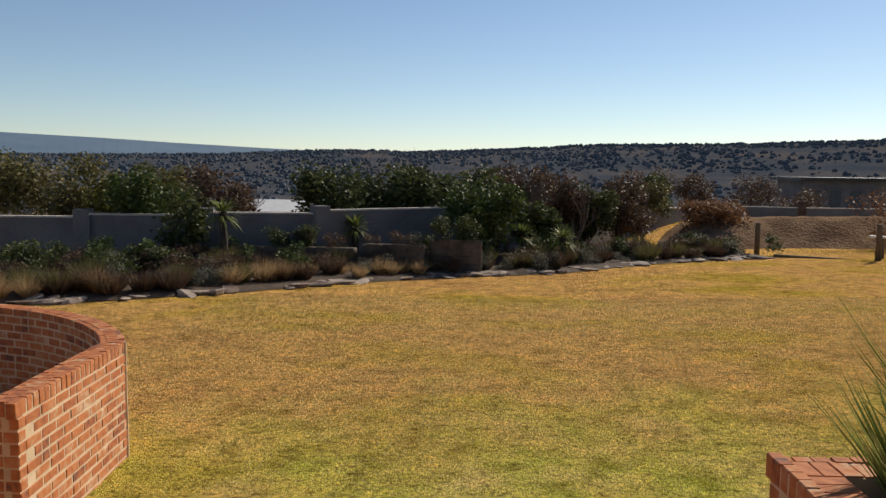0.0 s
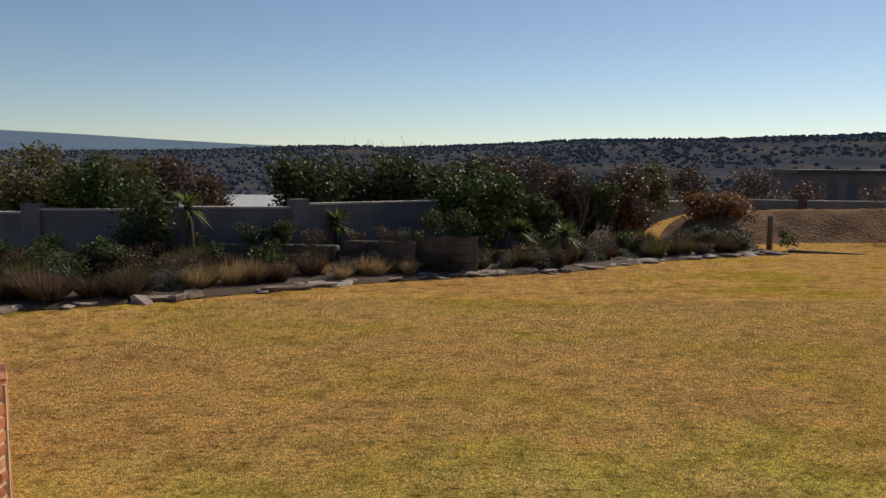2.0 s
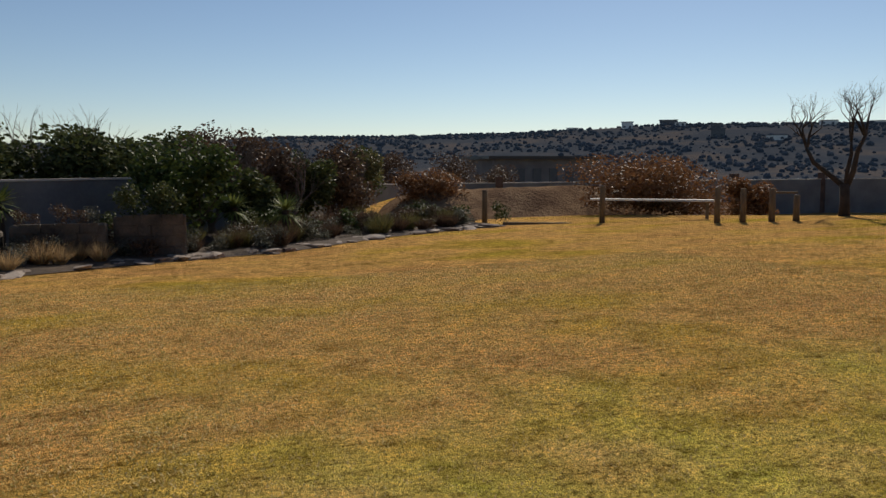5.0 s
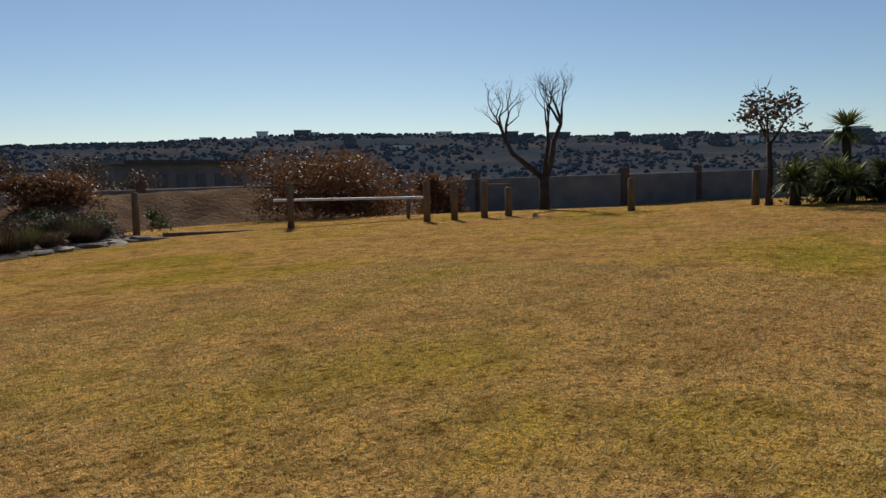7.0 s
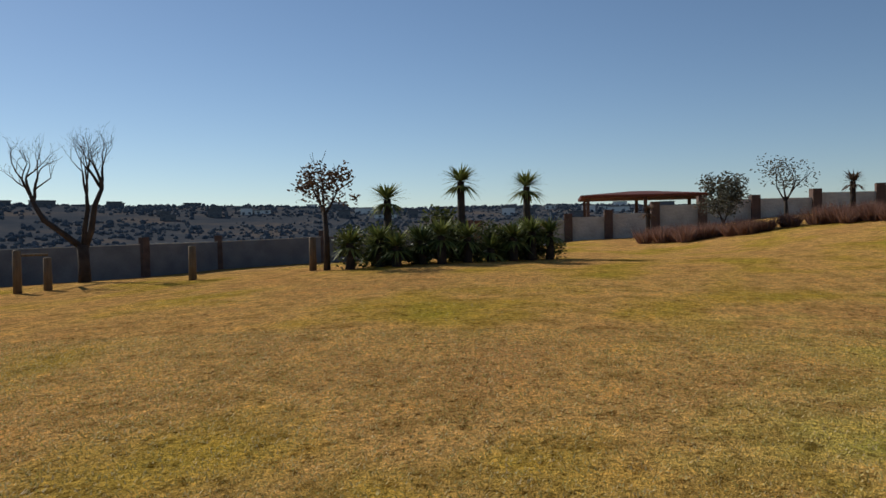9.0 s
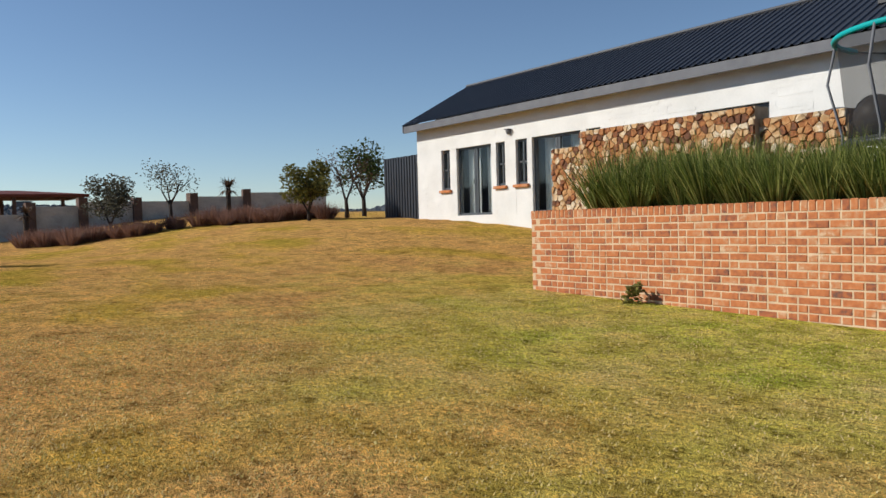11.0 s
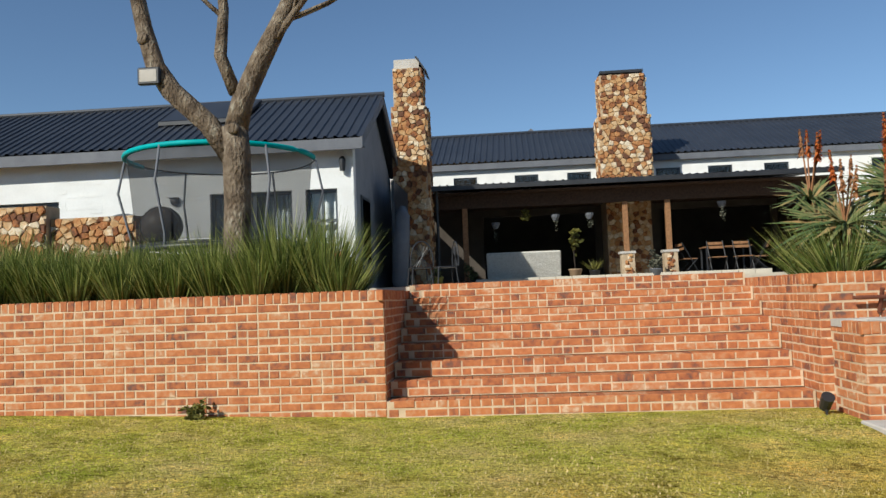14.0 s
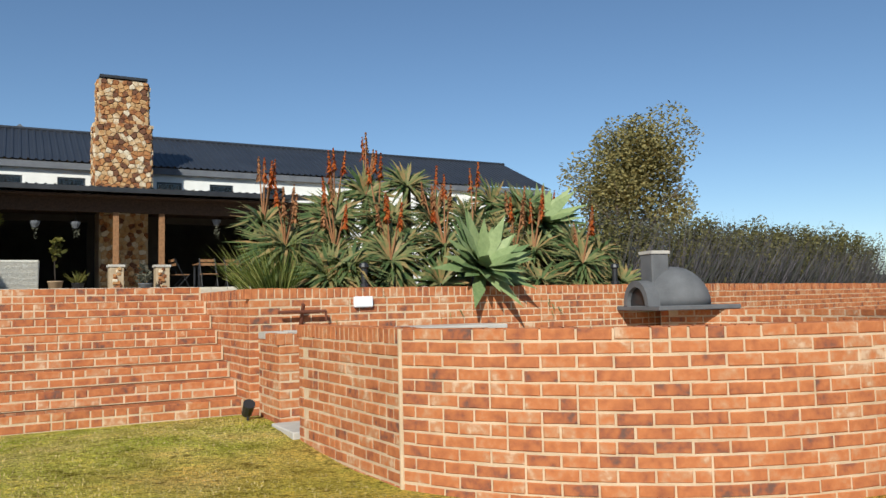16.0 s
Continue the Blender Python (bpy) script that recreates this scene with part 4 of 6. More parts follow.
def stone_face(parent, o, u, v, wid, hei, size=0.2, depth=0.045):
    """Irregular field stones fitted together over one face; o is its corner, u and v its directions."""
    o, u, v = Vector(o), Vector(u), Vector(v)
    nrm = u.cross(v).normalized()
    nx, ny = max(2, round(wid / size)), max(2, round(hei / (size * 0.8)))
    seeds = [((i + 0.5 + rng.uniform(-0.42, 0.42) + (0.5 if j % 2 else 0)) * wid / nx, (j + 0.5 + rng.uniform(-0.4, 0.4)) * hei / ny) for i in range(-1, nx + 1) for j in range(-1, ny + 1)]
    for sx, sy in seeds:
        if not (0 < sx < wid and 0 < sy < hei):
            continue
        poly = [(0, 0), (wid, 0), (wid, hei), (0, hei)]
        for tx, ty in seeds:
            dx, dy = tx - sx, ty - sy
            if (tx, ty) == (sx, sy) or dx * dx + dy * dy > (3.2 * size) ** 2:
                continue
            mx, my = (sx + tx) / 2, (sy + ty) / 2
            out = []
            for (ax, ay), (bx, by) in zip(poly, poly[1:] + poly[:1]):
                da, db = (ax - mx) * dx + (ay - my) * dy, (bx - mx) * dx + (by - my) * dy
                if da <= 0:
                    out.append((ax, ay))
                if (da < 0 < db) or (db < 0 < da):
                    t = da / (da - db)
                    out.append((ax + (bx - ax) * t, ay + (by - ay) * t))
            poly = out
            if len(poly) < 3:
                break
        if len(poly) < 3:
            continue
        cx, cy = sum(p[0] for p in poly) / len(poly), sum(p[1] for p in poly) / len(poly)
        b, n, d = Build(), len(poly), depth * rng.uniform(0.6, 1.3)
        for sc, h in ((0.95, -0.01), (0.93, d * 0.7), (0.74, d)):
            b.v += [tuple(o + u * (cx + (x - cx) * sc) + v * (cy + (y - cy) * sc) + nrm * (h + (rng.uniform(-0.012, 0.012) if h > 0 else 0))) for x, y in poly]
        b.f = [tuple(range(2 * n, 3 * n))] + [(k * n + i, k * n + (i + 1) % n, (k + 1) * n + (i + 1) % n, (k + 1) * n + i) for k in (0, 1) for i in range(n)]
        part("stone", b, STONE, parent)


def stone_block(name, label, category, x0, x1, y0, y1, z0, z1, faces="f", kind="", parent=None, size=0.16):
    b = Build().box(x0, x1, y0, y1, z0, z1)
    ob = structure(name, b, STONE_JOINT, label, category) if kind else (part(name, b, STONE_JOINT, parent) if parent else tagged(part(name, b, STONE_JOINT), label, category))
    if "f" in faces:
        stone_face(ob, (x1, y1, z0), (-1, 0, 0), (0, 0, 1), x1 - x0, z1 - z0, size)
    if "l" in faces:
        stone_face(ob, (x1, y0, z0), (0, 1, 0), (0, 0, 1), y1 - y0, z1 - z0, size)
    if "r" in faces:
        stone_face(ob, (x0, y1, z0), (0, -1, 0), (0, 0, 1), y1 - y0, z1 - z0, size)
    return ob


c = thing("chimney", "tall honey stone chimney with a charcoal cowl", "chimney", "stone chimneys", "structure")
stone_block("lower_stack", "", "", -5.58, -4.08, -16.4, -15.5, 4.35, 6.4, "flr", parent=c)
stone_block("upper_stack", "", "", -5.5, -4.17, -16.3, -15.58, 6.4, 7.66, "flr", parent=c)
part("cowl", Build().box(-5.48, -4.2, -16.3, -15.6, 7.72, 7.8).box(-5.45, -5.35, -16.2, -15.65, 7.66, 7.72).box(-4.33, -4.23, -16.2, -15.65, 7.66, 7.72), BLACK, c, "charcoal cowl")
stone_block("hearth_stack", "", "", -5.5, -4.2, -16.9, -15.6, 1.53, 3.9, "f", parent=c)
c = thing("chimney", "stepped honey stone chimney beside the gable", "chimney", "stone chimneys", "structure")
stone_block("lower_stack", "", "", 0.72, 1.62, -12.9, -12.0, 1.4, 6.18, "fr", parent=c)
stone_block("upper_stack", "", "", 0.82, 1.55, -12.8, -12.06, 6.18, 7.2, "fr", parent=c)
part("cowl", Build().box(0.86, 1.52, -12.7, -12.1, 7.2, 7.45), CONCRETE, c, "pale cement flue head")
b = Build()
b.v = [(0.7, -12.0, 7.1), (0.7, -12.9, 7.1), (0.95, -12.9, 7.48), (0.95, -12.0, 7.48), (0.66, -12.0, 7.1), (0.66, -12.9, 7.1), (0.91, -12.9, 7.5), (0.91, -12.0, 7.5)]
b.f = [(0, 1, 2, 3), (7, 6, 5, 4), (0, 3, 7, 4), (1, 5, 6, 2), (2, 6, 7, 3), (0, 4, 5, 1)]
part("cowl_flap", b, BLACK, c, "charcoal metal flap")

# rough stone wall behind the planter
sw = stone_block("wall_stone", "rough honey-coloured field stone garden wall", "wall", 6.4, 10.4, -4.9, -4.5, 1.2, 2.98, "fl", kind="s", size=0.145)
stone_block("wall_stone_low", "lower return of the field stone wall", "wall", 10.4, 11.5, -5.15, -4.75, 1.0, 2.72, "fl", kind="s", size=0.145)
stone_block("wall_stone_end", "right return of the field stone wall", "wall", 4.95, 6.4, -5.05, -4.65, 1.2, 2.77, "fr", kind="s", size=0.145)

# ---- veranda things ----
for i, x in enumerate((-0.14, -4.36, -5.46)):
    o = thing("veranda_post", "timber veranda post on a stone base" if i else "slim timber veranda post", "post", "veranda posts", at=(x, -13.0, 1.53))
    part("post", Build().box(-0.07, 0.07, -0.07, 0.07, 0.7 if i else 0, 2.02), WARM_TIMBER, o, bevel=0.008)
    if i:
        p = Build().box(-0.17, 0.17, -0.17, 0.17, 0, 0.64)
        base = part("base", p, STONE_JOINT, o, "field stone base")
        for k in range(10):
            part("stone", Build().tube([(rng.uniform(-0.11, 0.11), 0.165, 0.06 + 0.058 * k), (rng.uniform(-0.11, 0.11), 0.195, 0.06 + 0.058 * k)], [0.06, 0.04], 6), STONE, base)
        part("base_cap", Build().box(-0.2, 0.2, -0.2, 0.2, 0.64, 0.7), CONCRETE, o)

so = thing("sofa", "white wicker sofa seen from behind on the veranda", "sofa", at=(-1.66, -13.6, 1.53))
b = Build()
b.v = [(-0.98, 0.36, 0.02), (0.98, 0.36, 0.02), (1.0, 0.42, 0.82), (-1.0, 0.42, 0.82), (-0.98, 0.24, 0.02), (0.98, 0.24, 0.02), (1.0, 0.28, 0.82), (-1.0, 0.28, 0.82)]
b.f = [(0, 1, 2, 3), (7, 6, 5, 4), (3, 2, 6, 7), (0, 3, 7, 4), (1, 5, 6, 2)]
part("backrest", b, WICKER, so, bevel=0.03)
for x in (-0.98, 0.86):
    part("arm", Build().box(x, x + 0.12, -0.4, 0.26, 0.02, 0.6), WICKER, so, bevel=0.03)
part("seat", Build().box(-0.86, 0.86, -0.4, 0.24, 0.02, 0.42), WICKER, so, bevel=0.03)
weave = Build()
for k in range(26):
    weave.tube([(-0.97, 0.372 + k * 0.002, 0.05 + k * 0.029), (0.97, 0.372 + k * 0.002, 0.05 + k * 0.029)], [0.009, 0.009], 5)
part("weave", weave, WICKER, so)


def rosette(b, n, length, width, spread, droop=0.3, rise=0.9, seed=0, base=(0, 0, 0)):
    r = random.Random(seed)
    for k in range(n):
        a = k * 2.399 + r.uniform(-0.2, 0.2)
        up = rise * (1 - k / n) + r.uniform(-0.1, 0.1)
        d = Vector((math.cos(a) * spread, math.sin(a) * spread, up)).normalized()
        side = Vector((-math.sin(a), math.cos(a), 0))
        b.leaf(Vector(base) + d * 0.02, d, side, length * r.uniform(0.75, 1.1), width, droop * r.uniform(0.5, 1.2))


def tuft(n, height, radius, width, seed, lean=0.5, droop=0.25):
    """A clump of grass or strappy blades."""
    r, b = random.Random(seed), Build()
    for _ in range(n):
        a, q = r.uniform(0, 2 * math.pi), math.sqrt(r.random())
        ln = q * lean + r.uniform(0, 0.12)
        d = Vector((math.cos(a) * ln, math.sin(a) * ln, 1)).normalized()
        s = r.uniform(0, 2 * math.pi)
        b.leaf((math.cos(a) * q * radius, math.sin(a) * q * radius, 0), d, Vector((math.cos(s), math.sin(s), 0)), height * r.uniform(0.55, 1.08), width, droop * q * r.uniform(0.3, 1.3))
    return b


def cloud(n, rx, ry, rz, size, seed, lumps=9, fill=0.55, stretch=1.0):
    """Small leaves scattered over overlapping lumps, with gaps and an uneven outline."""
    r, b = random.Random(seed), Build()
    cores = []
    for _ in range(lumps):
        a, q, h = r.uniform(0, 2 * math.pi), math.sqrt(r.random()) * fill, r.uniform(-0.55, 0.62)
        cores.append((math.cos(a) * q * rx, math.sin(a) * q * ry, h * rz, r.uniform(0.3, 0.52)))
    for _ in range(n):
        cx, cy, cz, s = r.choice(cores)
        d = Vector((r.gauss(0, 1), r.gauss(0, 1), r.gauss(0, 1))).normalized() * (r.random() ** 0.4)
        p = Vector((cx + d.x * s * rx, cy + d.y * s * ry, cz + d.z * s * rz))
        a, e = r.uniform(0, 2 * math.pi), r.uniform(-0.5, 0.9)
        w = Vector((math.cos(a), math.sin(a), e)).normalized()
        side = w.cross(Vector((r.gauss(0, 1), r.gauss(0, 1), r.gauss(0, 1)))).normalized()
        b.leaf(p, w, side, size * r.uniform(0.7, 1.3) * stretch, size * 0.55)
    return b


def limbs(b, p, d, length, radius, depth, r, twist=0.5, keep=0.78, sides=6, lift=0.06):
    """Grow a bending limb and its forks; returns its tips."""
    pts, rad, q, v = [p], [radius], Vector(p), Vector(d).normalized()
    for k in range(4):
        v = (v + Vector((r.uniform(-1, 1), r.uniform(-1, 1), r.uniform(-0.6, 1) + lift)) * twist * 0.22).normalized()
        q = q + v * length / 4
        pts.append(q.copy())
        rad.append(radius * (1 - 0.42 * (k + 1) / 4))
    b.tube(pts, rad, sides, cap=False)
    if depth <= 0:
        return [q]
    tips = []
    for k in range(3 if depth > 1 and r.random() < 0.6 else 2):
        a = r.uniform(0, 2 * math.pi)
        n = (v + Vector((math.cos(a), math.sin(a), r.uniform(-0.2, 0.7))) * twist).normalized()
        tips += limbs(b, q if k < 2 else pts[2], n, length * keep * r.uniform(0.75, 1.1), rad[-1] * 0.8, depth - 1, r, twist, keep, max(4, sides - 1), lift)
    return tips


def tree(name, label, x, y, z, height, crown, leaf_mat, seed, leaves=1800, size=0.09, trunk_h=0.35, width=0.5, bark=DARK_BARK, group="", bare=False):
    r = random.Random(seed)
    o = thing(name, label, "tree", group, at=(x, y, z))
    b = Build()
    th = height * trunk_h
    b.tube([(0, 0, -0.15), (0.02, 0, th * 0.5), (0.0, 0.03, th)], [height * 0.035, height * 0.026, height * 0.022], 8)
    for k in range(4):
        a = k * 1.6 + r.uniform(0, 0.7)
        limbs(b, (0, 0.03, th * r.uniform(0.75, 1)), (math.cos(a) * 0.6, math.sin(a) * 0.6, 1.0), height * 0.26, height * (0.019 if bare else 0.014), 4 if bare else 2, r, 0.6, 0.74, 5)
    part("trunk", b, bark, o, smooth=True)
    if not bare:
        c = cloud(leaves * 2, height * width * 1.05, height * width * 1.05, height * (1 - trunk_h) * 0.5, size, seed + 1, 20, 0.7)
        cr = part("crown", c, leaf_mat, o)
        cr.location = (0, 0, height * (trunk_h + 1) / 2)
    return o


def pot_plant(name, label, x, y, z, pot_r, pot_h, pot_mat):
    o = thing(name, label, "pot plant", at=(x, y, z))
    part("pot", Build().lathe(0, 0, [(pot_r * 0.7, 0), (pot_r, pot_h * 0.9), (pot_r * 1.08, pot_h * 0.92), (pot_r * 1.05, pot_h)]), pot_mat, o, smooth=True)
    return o


o = pot_plant("pot_plant", "young fiddle-leaf tree in a pale clay pot", -3.0, -13.0, 1.53, 0.17, 0.3, CLAY)
part("stem", Build().tube([(0, 0, 0.28), (0.02, 0, 0.7), (0, 0, 1.2)], [0.015, 0.013, 0.01], 6), DARK_BARK, o)
c = part("foliage", cloud(60, 0.2, 0.2, 0.38, 0.16, 3), L_YELLOW, o)
c.location = (0, 0, 1.05)
o = pot_plant("pot_plant", "spiky plant in a dark pot", -3.5, -13.0, 1.53, 0.14, 0.25, BLACK)
f = part("foliage", tuft(60, 0.45, 0.08, 0.03, 5, 1.0, 0.5), L_YELLOW, o)
f.location = (0, 0, 0.24)
o = pot_plant("pot_plant", "grey succulent in a blue-grey bowl", -4.96, -12.3, 1.5, 0.16, 0.24, TRIM)
f = part("foliage", cloud(160, 0.28, 0.28, 0.3, 0.09, 8), L_GREY, o)
f.location = (0, 0, 0.45)
o = pot_plant("pot_plant", "leafless shrub in a low dark pot", -0.25, -12.6, 1.36, 0.18, 0.25, BLACK)
f = part("foliage", cloud(140, 0.25, 0.25, 0.3, 0.08, 9), L_DARK, o)
f.location = (0, 0, 0.45)
o = pot_plant("pot_plant", "small potted shrub with yellow pot", 0.35, -9.6, 1.36, 0.14, 0.3, L_YELLOW)
f = part("foliage", cloud(80, 0.16, 0.16, 0.2, 0.07, 10), L_DARK, o)
f.location = (0, 0, 0.35)

for i, (x, z, m, n) in enumerate(((-0.95, 3.1, TRIM, 60), (-1.75, 3.35, L_YELLOW, 240), (-2.55, 3.25, TRIM, 50), (-3.45, 3.25, TRIM, 50), (-6.9, 3.4, L_BROWN, 60))):
    o = thing("hanging_plant", ("bright lime hanging plant ball" if i == 1 else "trailing plant in a hanging basket"), "hanging plant", "hanging plants", at=(x, -13.2, z))
    part("cord", Build().tube([(0, 0, 0.05), (0, 0, 3.9 - z)], [0.006, 0.006], 4), BLACK, o)
    if i != 1:
        part("basket", Build().lathe(0, 0, [(0.05, -0.1), (0.11, 0.0), (0.12, 0.06)], 10), TRIM, o)
    f = part("foliage", cloud(n, 0.17 if i == 1 else 0.1, 0.15, 0.16 if i == 1 else 0.3, 0.06, 20 + i), L_YELLOW if i == 1 else L_GREY, o)
    f.location = (0, 0, -0.02 if i == 1 else -0.2)

tb = thing("patio_table", "slatted timber patio table on a metal frame", "table", at=(-6.95, -13.3, 1.53))
for k in range(6):
    part("slat", Build().box(-0.6, 0.6, -0.33 + k * 0.11, -0.23 + k * 0.11, 0.72, 0.745), WARM_TIMBER, tb)
for x in (-0.55, 0.55):
    for y in (-0.3, 0.3):
        part("leg", Build().box(x - 0.02, x + 0.02, y - 0.02, y + 0.02, 0, 0.72), BLACK, tb)
chair = thing("folding_chair", "black metal folding chair with timber slats", "chair", "patio chairs", at=(-5.95, -13.2, 1.53), turn=-80)
for x in (-0.2, 0.2):
    part("leg", Build().tube([(x, -0.25, 0), (x, 0.22, 0.88)], [0.012] * 2, 6), BLACK, chair)
    part("leg", Build().tube([(x, 0.25, 0), (x, -0.2, 0.46)], [0.012] * 2, 6), BLACK, chair)
for k in range(4):
    part("seat_slat", Build().box(-0.2, 0.2, -0.2 + k * 0.1, -0.12 + k * 0.1, 0.44, 0.46), WARM_TIMBER, chair)
for k in range(2):
    part("back_slat", Build().box(-0.2, 0.2, 0.17 + k * 0.05, 0.19 + k * 0.05, 0.68 + k * 0.1, 0.75 + k * 0.1), WARM_TIMBER, chair)
for x, y, t in ((-7.8, -13.2, 80), (-6.6, -12.75, 180), (-7.25, -12.75, 180)):
    copy_thing(chair, pose(x, y, 1.53, 0, 0, t))


def iron_chair(x, y, t, label):
    o = thing("garden_chair", label, "chair", "iron garden chairs", at=(x, y, 1.36), turn=t)
    for a, c in ((-0.2, -0.2), (0.2, -0.2), (-0.2, 0.2), (0.2, 0.2)):
        part("leg", Build().tube([(a * 0.9, c * 0.9, 0.44), (a, c, 0.2), (a * 1.15, c * 1.15, 0)], [0.014] * 3, 6), BLACK, o)
    part("seat", Build().lathe(0, 0, [(0.22, 0.43), (0.24, 0.445), (0.22, 0.46)], 18), BLACK, o)
    b = Build()
    arch = [(0.23 * math.cos(math.pi * k / 12), 0.22, 0.46 + 0.5 * math.sin(math.pi * k / 12) ** 0.7) for k in range(13)]
    b.tube(arch, [0.014] * 13, 6)
    part("back_frame", b, BLACK, o)
    b = Build()
    for k in range(-3, 4):
        b.tube([(k * 0.06, 0.22, 0.46), (-k * 0.06, 0.22, 0.9 - abs(k) * 0.03)], [0.007] * 2, 5)
    part("back_lattice", b, BLACK, o)


iron_chair(0.5, -7.6, 20, "dark wrought iron garden chair with lattice back")
iron_chair(0.0, -7.7, 110, "dark wrought iron garden chair turned aside")

# ---- planter: tree, blades, floodlight ----
tr = thing("bare_tree", "old bare tree with lichen-grey forked trunk", "tree", at=(1.8, -0.75, 1.15))
b = Build()
b.tube([(0.02, 0, -0.1), (0.0, 0, 0.5), (-0.02, 0, 1.2), (-0.02, 0, 1.75), (0.0, 0, 2.1)], [0.2, 0.165, 0.155, 0.165, 0.15], 14)
b.tube([(-0.02, 0, 1.65), (0.3, 0.02, 2.15), (0.72, 0.05, 2.55), (0.9, 0.08, 2.85), (1.02, 0.1, 3.3), (1.14, 0.1, 3.9), (1.2, 0.0, 4.5)], [0.12, 0.125, 0.125, 0.11, 0.095, 0.085, 0.07], 10)
b.tube([(0.0, 0, 2.0), (-0.1, 0, 2.4), (-0.32, 0, 2.85), (-0.62, 0.0, 3.4), (-1.0, 0.0, 4.2)], [0.14, 0.125, 0.12, 0.1, 0.07], 10)
b.tube([(-0.02, 0, 2.5), (0.15, 0, 2.95), (0.1, 0, 3.5), (0.16, 0, 4.2)], [0.08, 0.075, 0.06, 0.045], 8)
part("trunk", b, BARK, tr, smooth=True)
b, r = Build(), random.Random(11)
for p, d, ln, rad in (((-0.33, 0, 2.88), (-0.8, 0.1, 0.8), 1.3, 0.055), ((-0.57, 0, 3.3), (-0.9, -0.2, 0.45), 1.2, 0.04), ((-0.98, 0, 4.15), (-0.3, 0.3, 1), 1.3, 0.06), ((0.16, 0, 4.15), (0.1, -0.2, 1), 1.1, 0.04), ((1.2, 0, 4.45), (0.3, 0.2, 1), 1.2, 0.06), ((0.1, 0, 3.4), (0.5, 0.2, 0.5), 0.9, 0.03), ((1.1, 0.1, 3.6), (-0.5, 0.2, 0.6), 0.9, 0.03), ((-0.62, 0, 3.4), (-0.1, -0.5, 0.8), 1.0, 0.035)):
    limbs(b, p, d, ln, rad, 4, r, 0.55, 0.72, 6)
part("crown", b, BARK, tr, smooth=True)
for p in ((-0.04, 0.15, 2.05), (1.0, 0.18, 3.15)):
    part("knot", Build().tube([(p[0], p[1], p[2]), (p[0], p[1] + 0.03, p[2])], [0.075, 0.055], 10), BARK, tr, "healed pruning scar", smooth=True)
fl = thing("floodlight", "black floodlight fixed to the tree limb", "lamp", at=(2.72, -0.55, 3.75))
part("housing", Build().box(-0.13, 0.13, -0.04, 0.03, 0, 0.2), BLACK, fl, bevel=0.012)
part("lens", Build().box(-0.1, 0.1, 0.032, 0.036, 0.03, 0.17), CONCRETE, fl, "pale reflector glass")
part("bracket", Build().tube([(0, -0.03, 0.1), (0, -0.14, 0.12)], [0.02, 0.02], 6), BLACK, fl)

k = 0
for x in np.arange(0.55, 6.2, 0.3):
    for y in (-0.42, -0.85, -1.35):
        if x < 1.2 and y < -1.2 or abs(x - 1.8) < 0.25 and abs(y + 0.75) < 0.3:
            continue
        hgt = (0.6 if x < 0.7 else 1.12 if x < 1.4 else 0.92 if x < 4 else 0.98) * rng.uniform(0.8, 1.15)
        o = thing("strappy_plant", "dense clump of dark green strappy blades in the planter", "plant", "planter clumps", at=(x + rng.uniform(-0.1, 0.1), y + rng.uniform(-0.1, 0.1), 1.19))
        part("foliage", tuft(320, hgt, 0.14, 0.013, 100 + k, 0.6, 0.18), L_RESTIO, o)
        k += 1

# trampoline behind the planter
tp = thing("trampoline", "round trampoline with dark net and teal rim", "trampoline", at=(2.98, -3.5, 1.3))


def hoop(r, z, rad, n=40):
    return [(r * math.cos(2 * math.pi * k / n), r * math.sin(2 * math.pi * k / n), z) for k in range(n + 1)], [rad] * (n + 1)


front = [(1.38 * math.cos(math.pi * (k / 24 - 0.05)), 1.38 * math.sin(math.pi * (k / 24 - 0.05)), 2.1) for k in range(27)]
part("top_ring", Build().tube(front, [0.04] * 27, 8), TEAL, tp, "teal foam sleeve of the top ring", smooth=True)
part("top_hoop", Build().tube(*hoop(1.38, 2.1, 0.014), 6), BLACK, tp, smooth=True)
part("bed_pad", Build().tube(*hoop(1.3, 0.72, 0.05), 8), BLACK, tp, "dark edge pad", smooth=True)
part("mat", Build().lathe(0, 0, [(1.27, 0.78), (1.27, 0.8)], 40), BLACK, tp)
net = Build()
n = 40
for k in range(n):
    a0, a1 = 2 * math.pi * k / n, 2 * math.pi * (k + 1) / n
    net.face((1.22 * math.cos(a0), 1.22 * math.sin(a0), 0.82), (1.22 * math.cos(a1), 1.22 * math.sin(a1), 0.82), (1.35 * math.cos(a1), 1.35 * math.sin(a1), 2.1), (1.35 * math.cos(a0), 1.35 * math.sin(a0), 2.1))
part("net", net, NET, tp, "dark translucent safety net")
for k in range(6):
    a = 2 * math.pi * (k + 0.25) / 6
    c, s = math.cos(a), math.sin(a)
    part("pole", Build().tube([(1.32 * c, 1.32 * s, 0.02), (1.32 * c, 1.32 * s, 0.9), (1.5 * c, 1.5 * s, 1.6), (1.4 * c, 1.4 * s, 2.1)], [0.018] * 4, 8), TRIM, tp, smooth=True)
bl = thing("ball", "large dark brown exercise ball", "ball", at=(3.8, -3.2, 2.1))
bm = bmesh.new()
bmesh.ops.create_icosphere(bm, subdivisions=3, radius=0.3, matrix=Matrix.Translation((0, 0, 0.3)))
me = bpy.data.meshes.new("shell")
bm.to_mesh(me)
bm.free()
me.materials.append(RUBBER)
me.polygons.foreach_set("use_smooth", [True] * len(me.polygons))
so = new("shell", me)
so.parent = bl
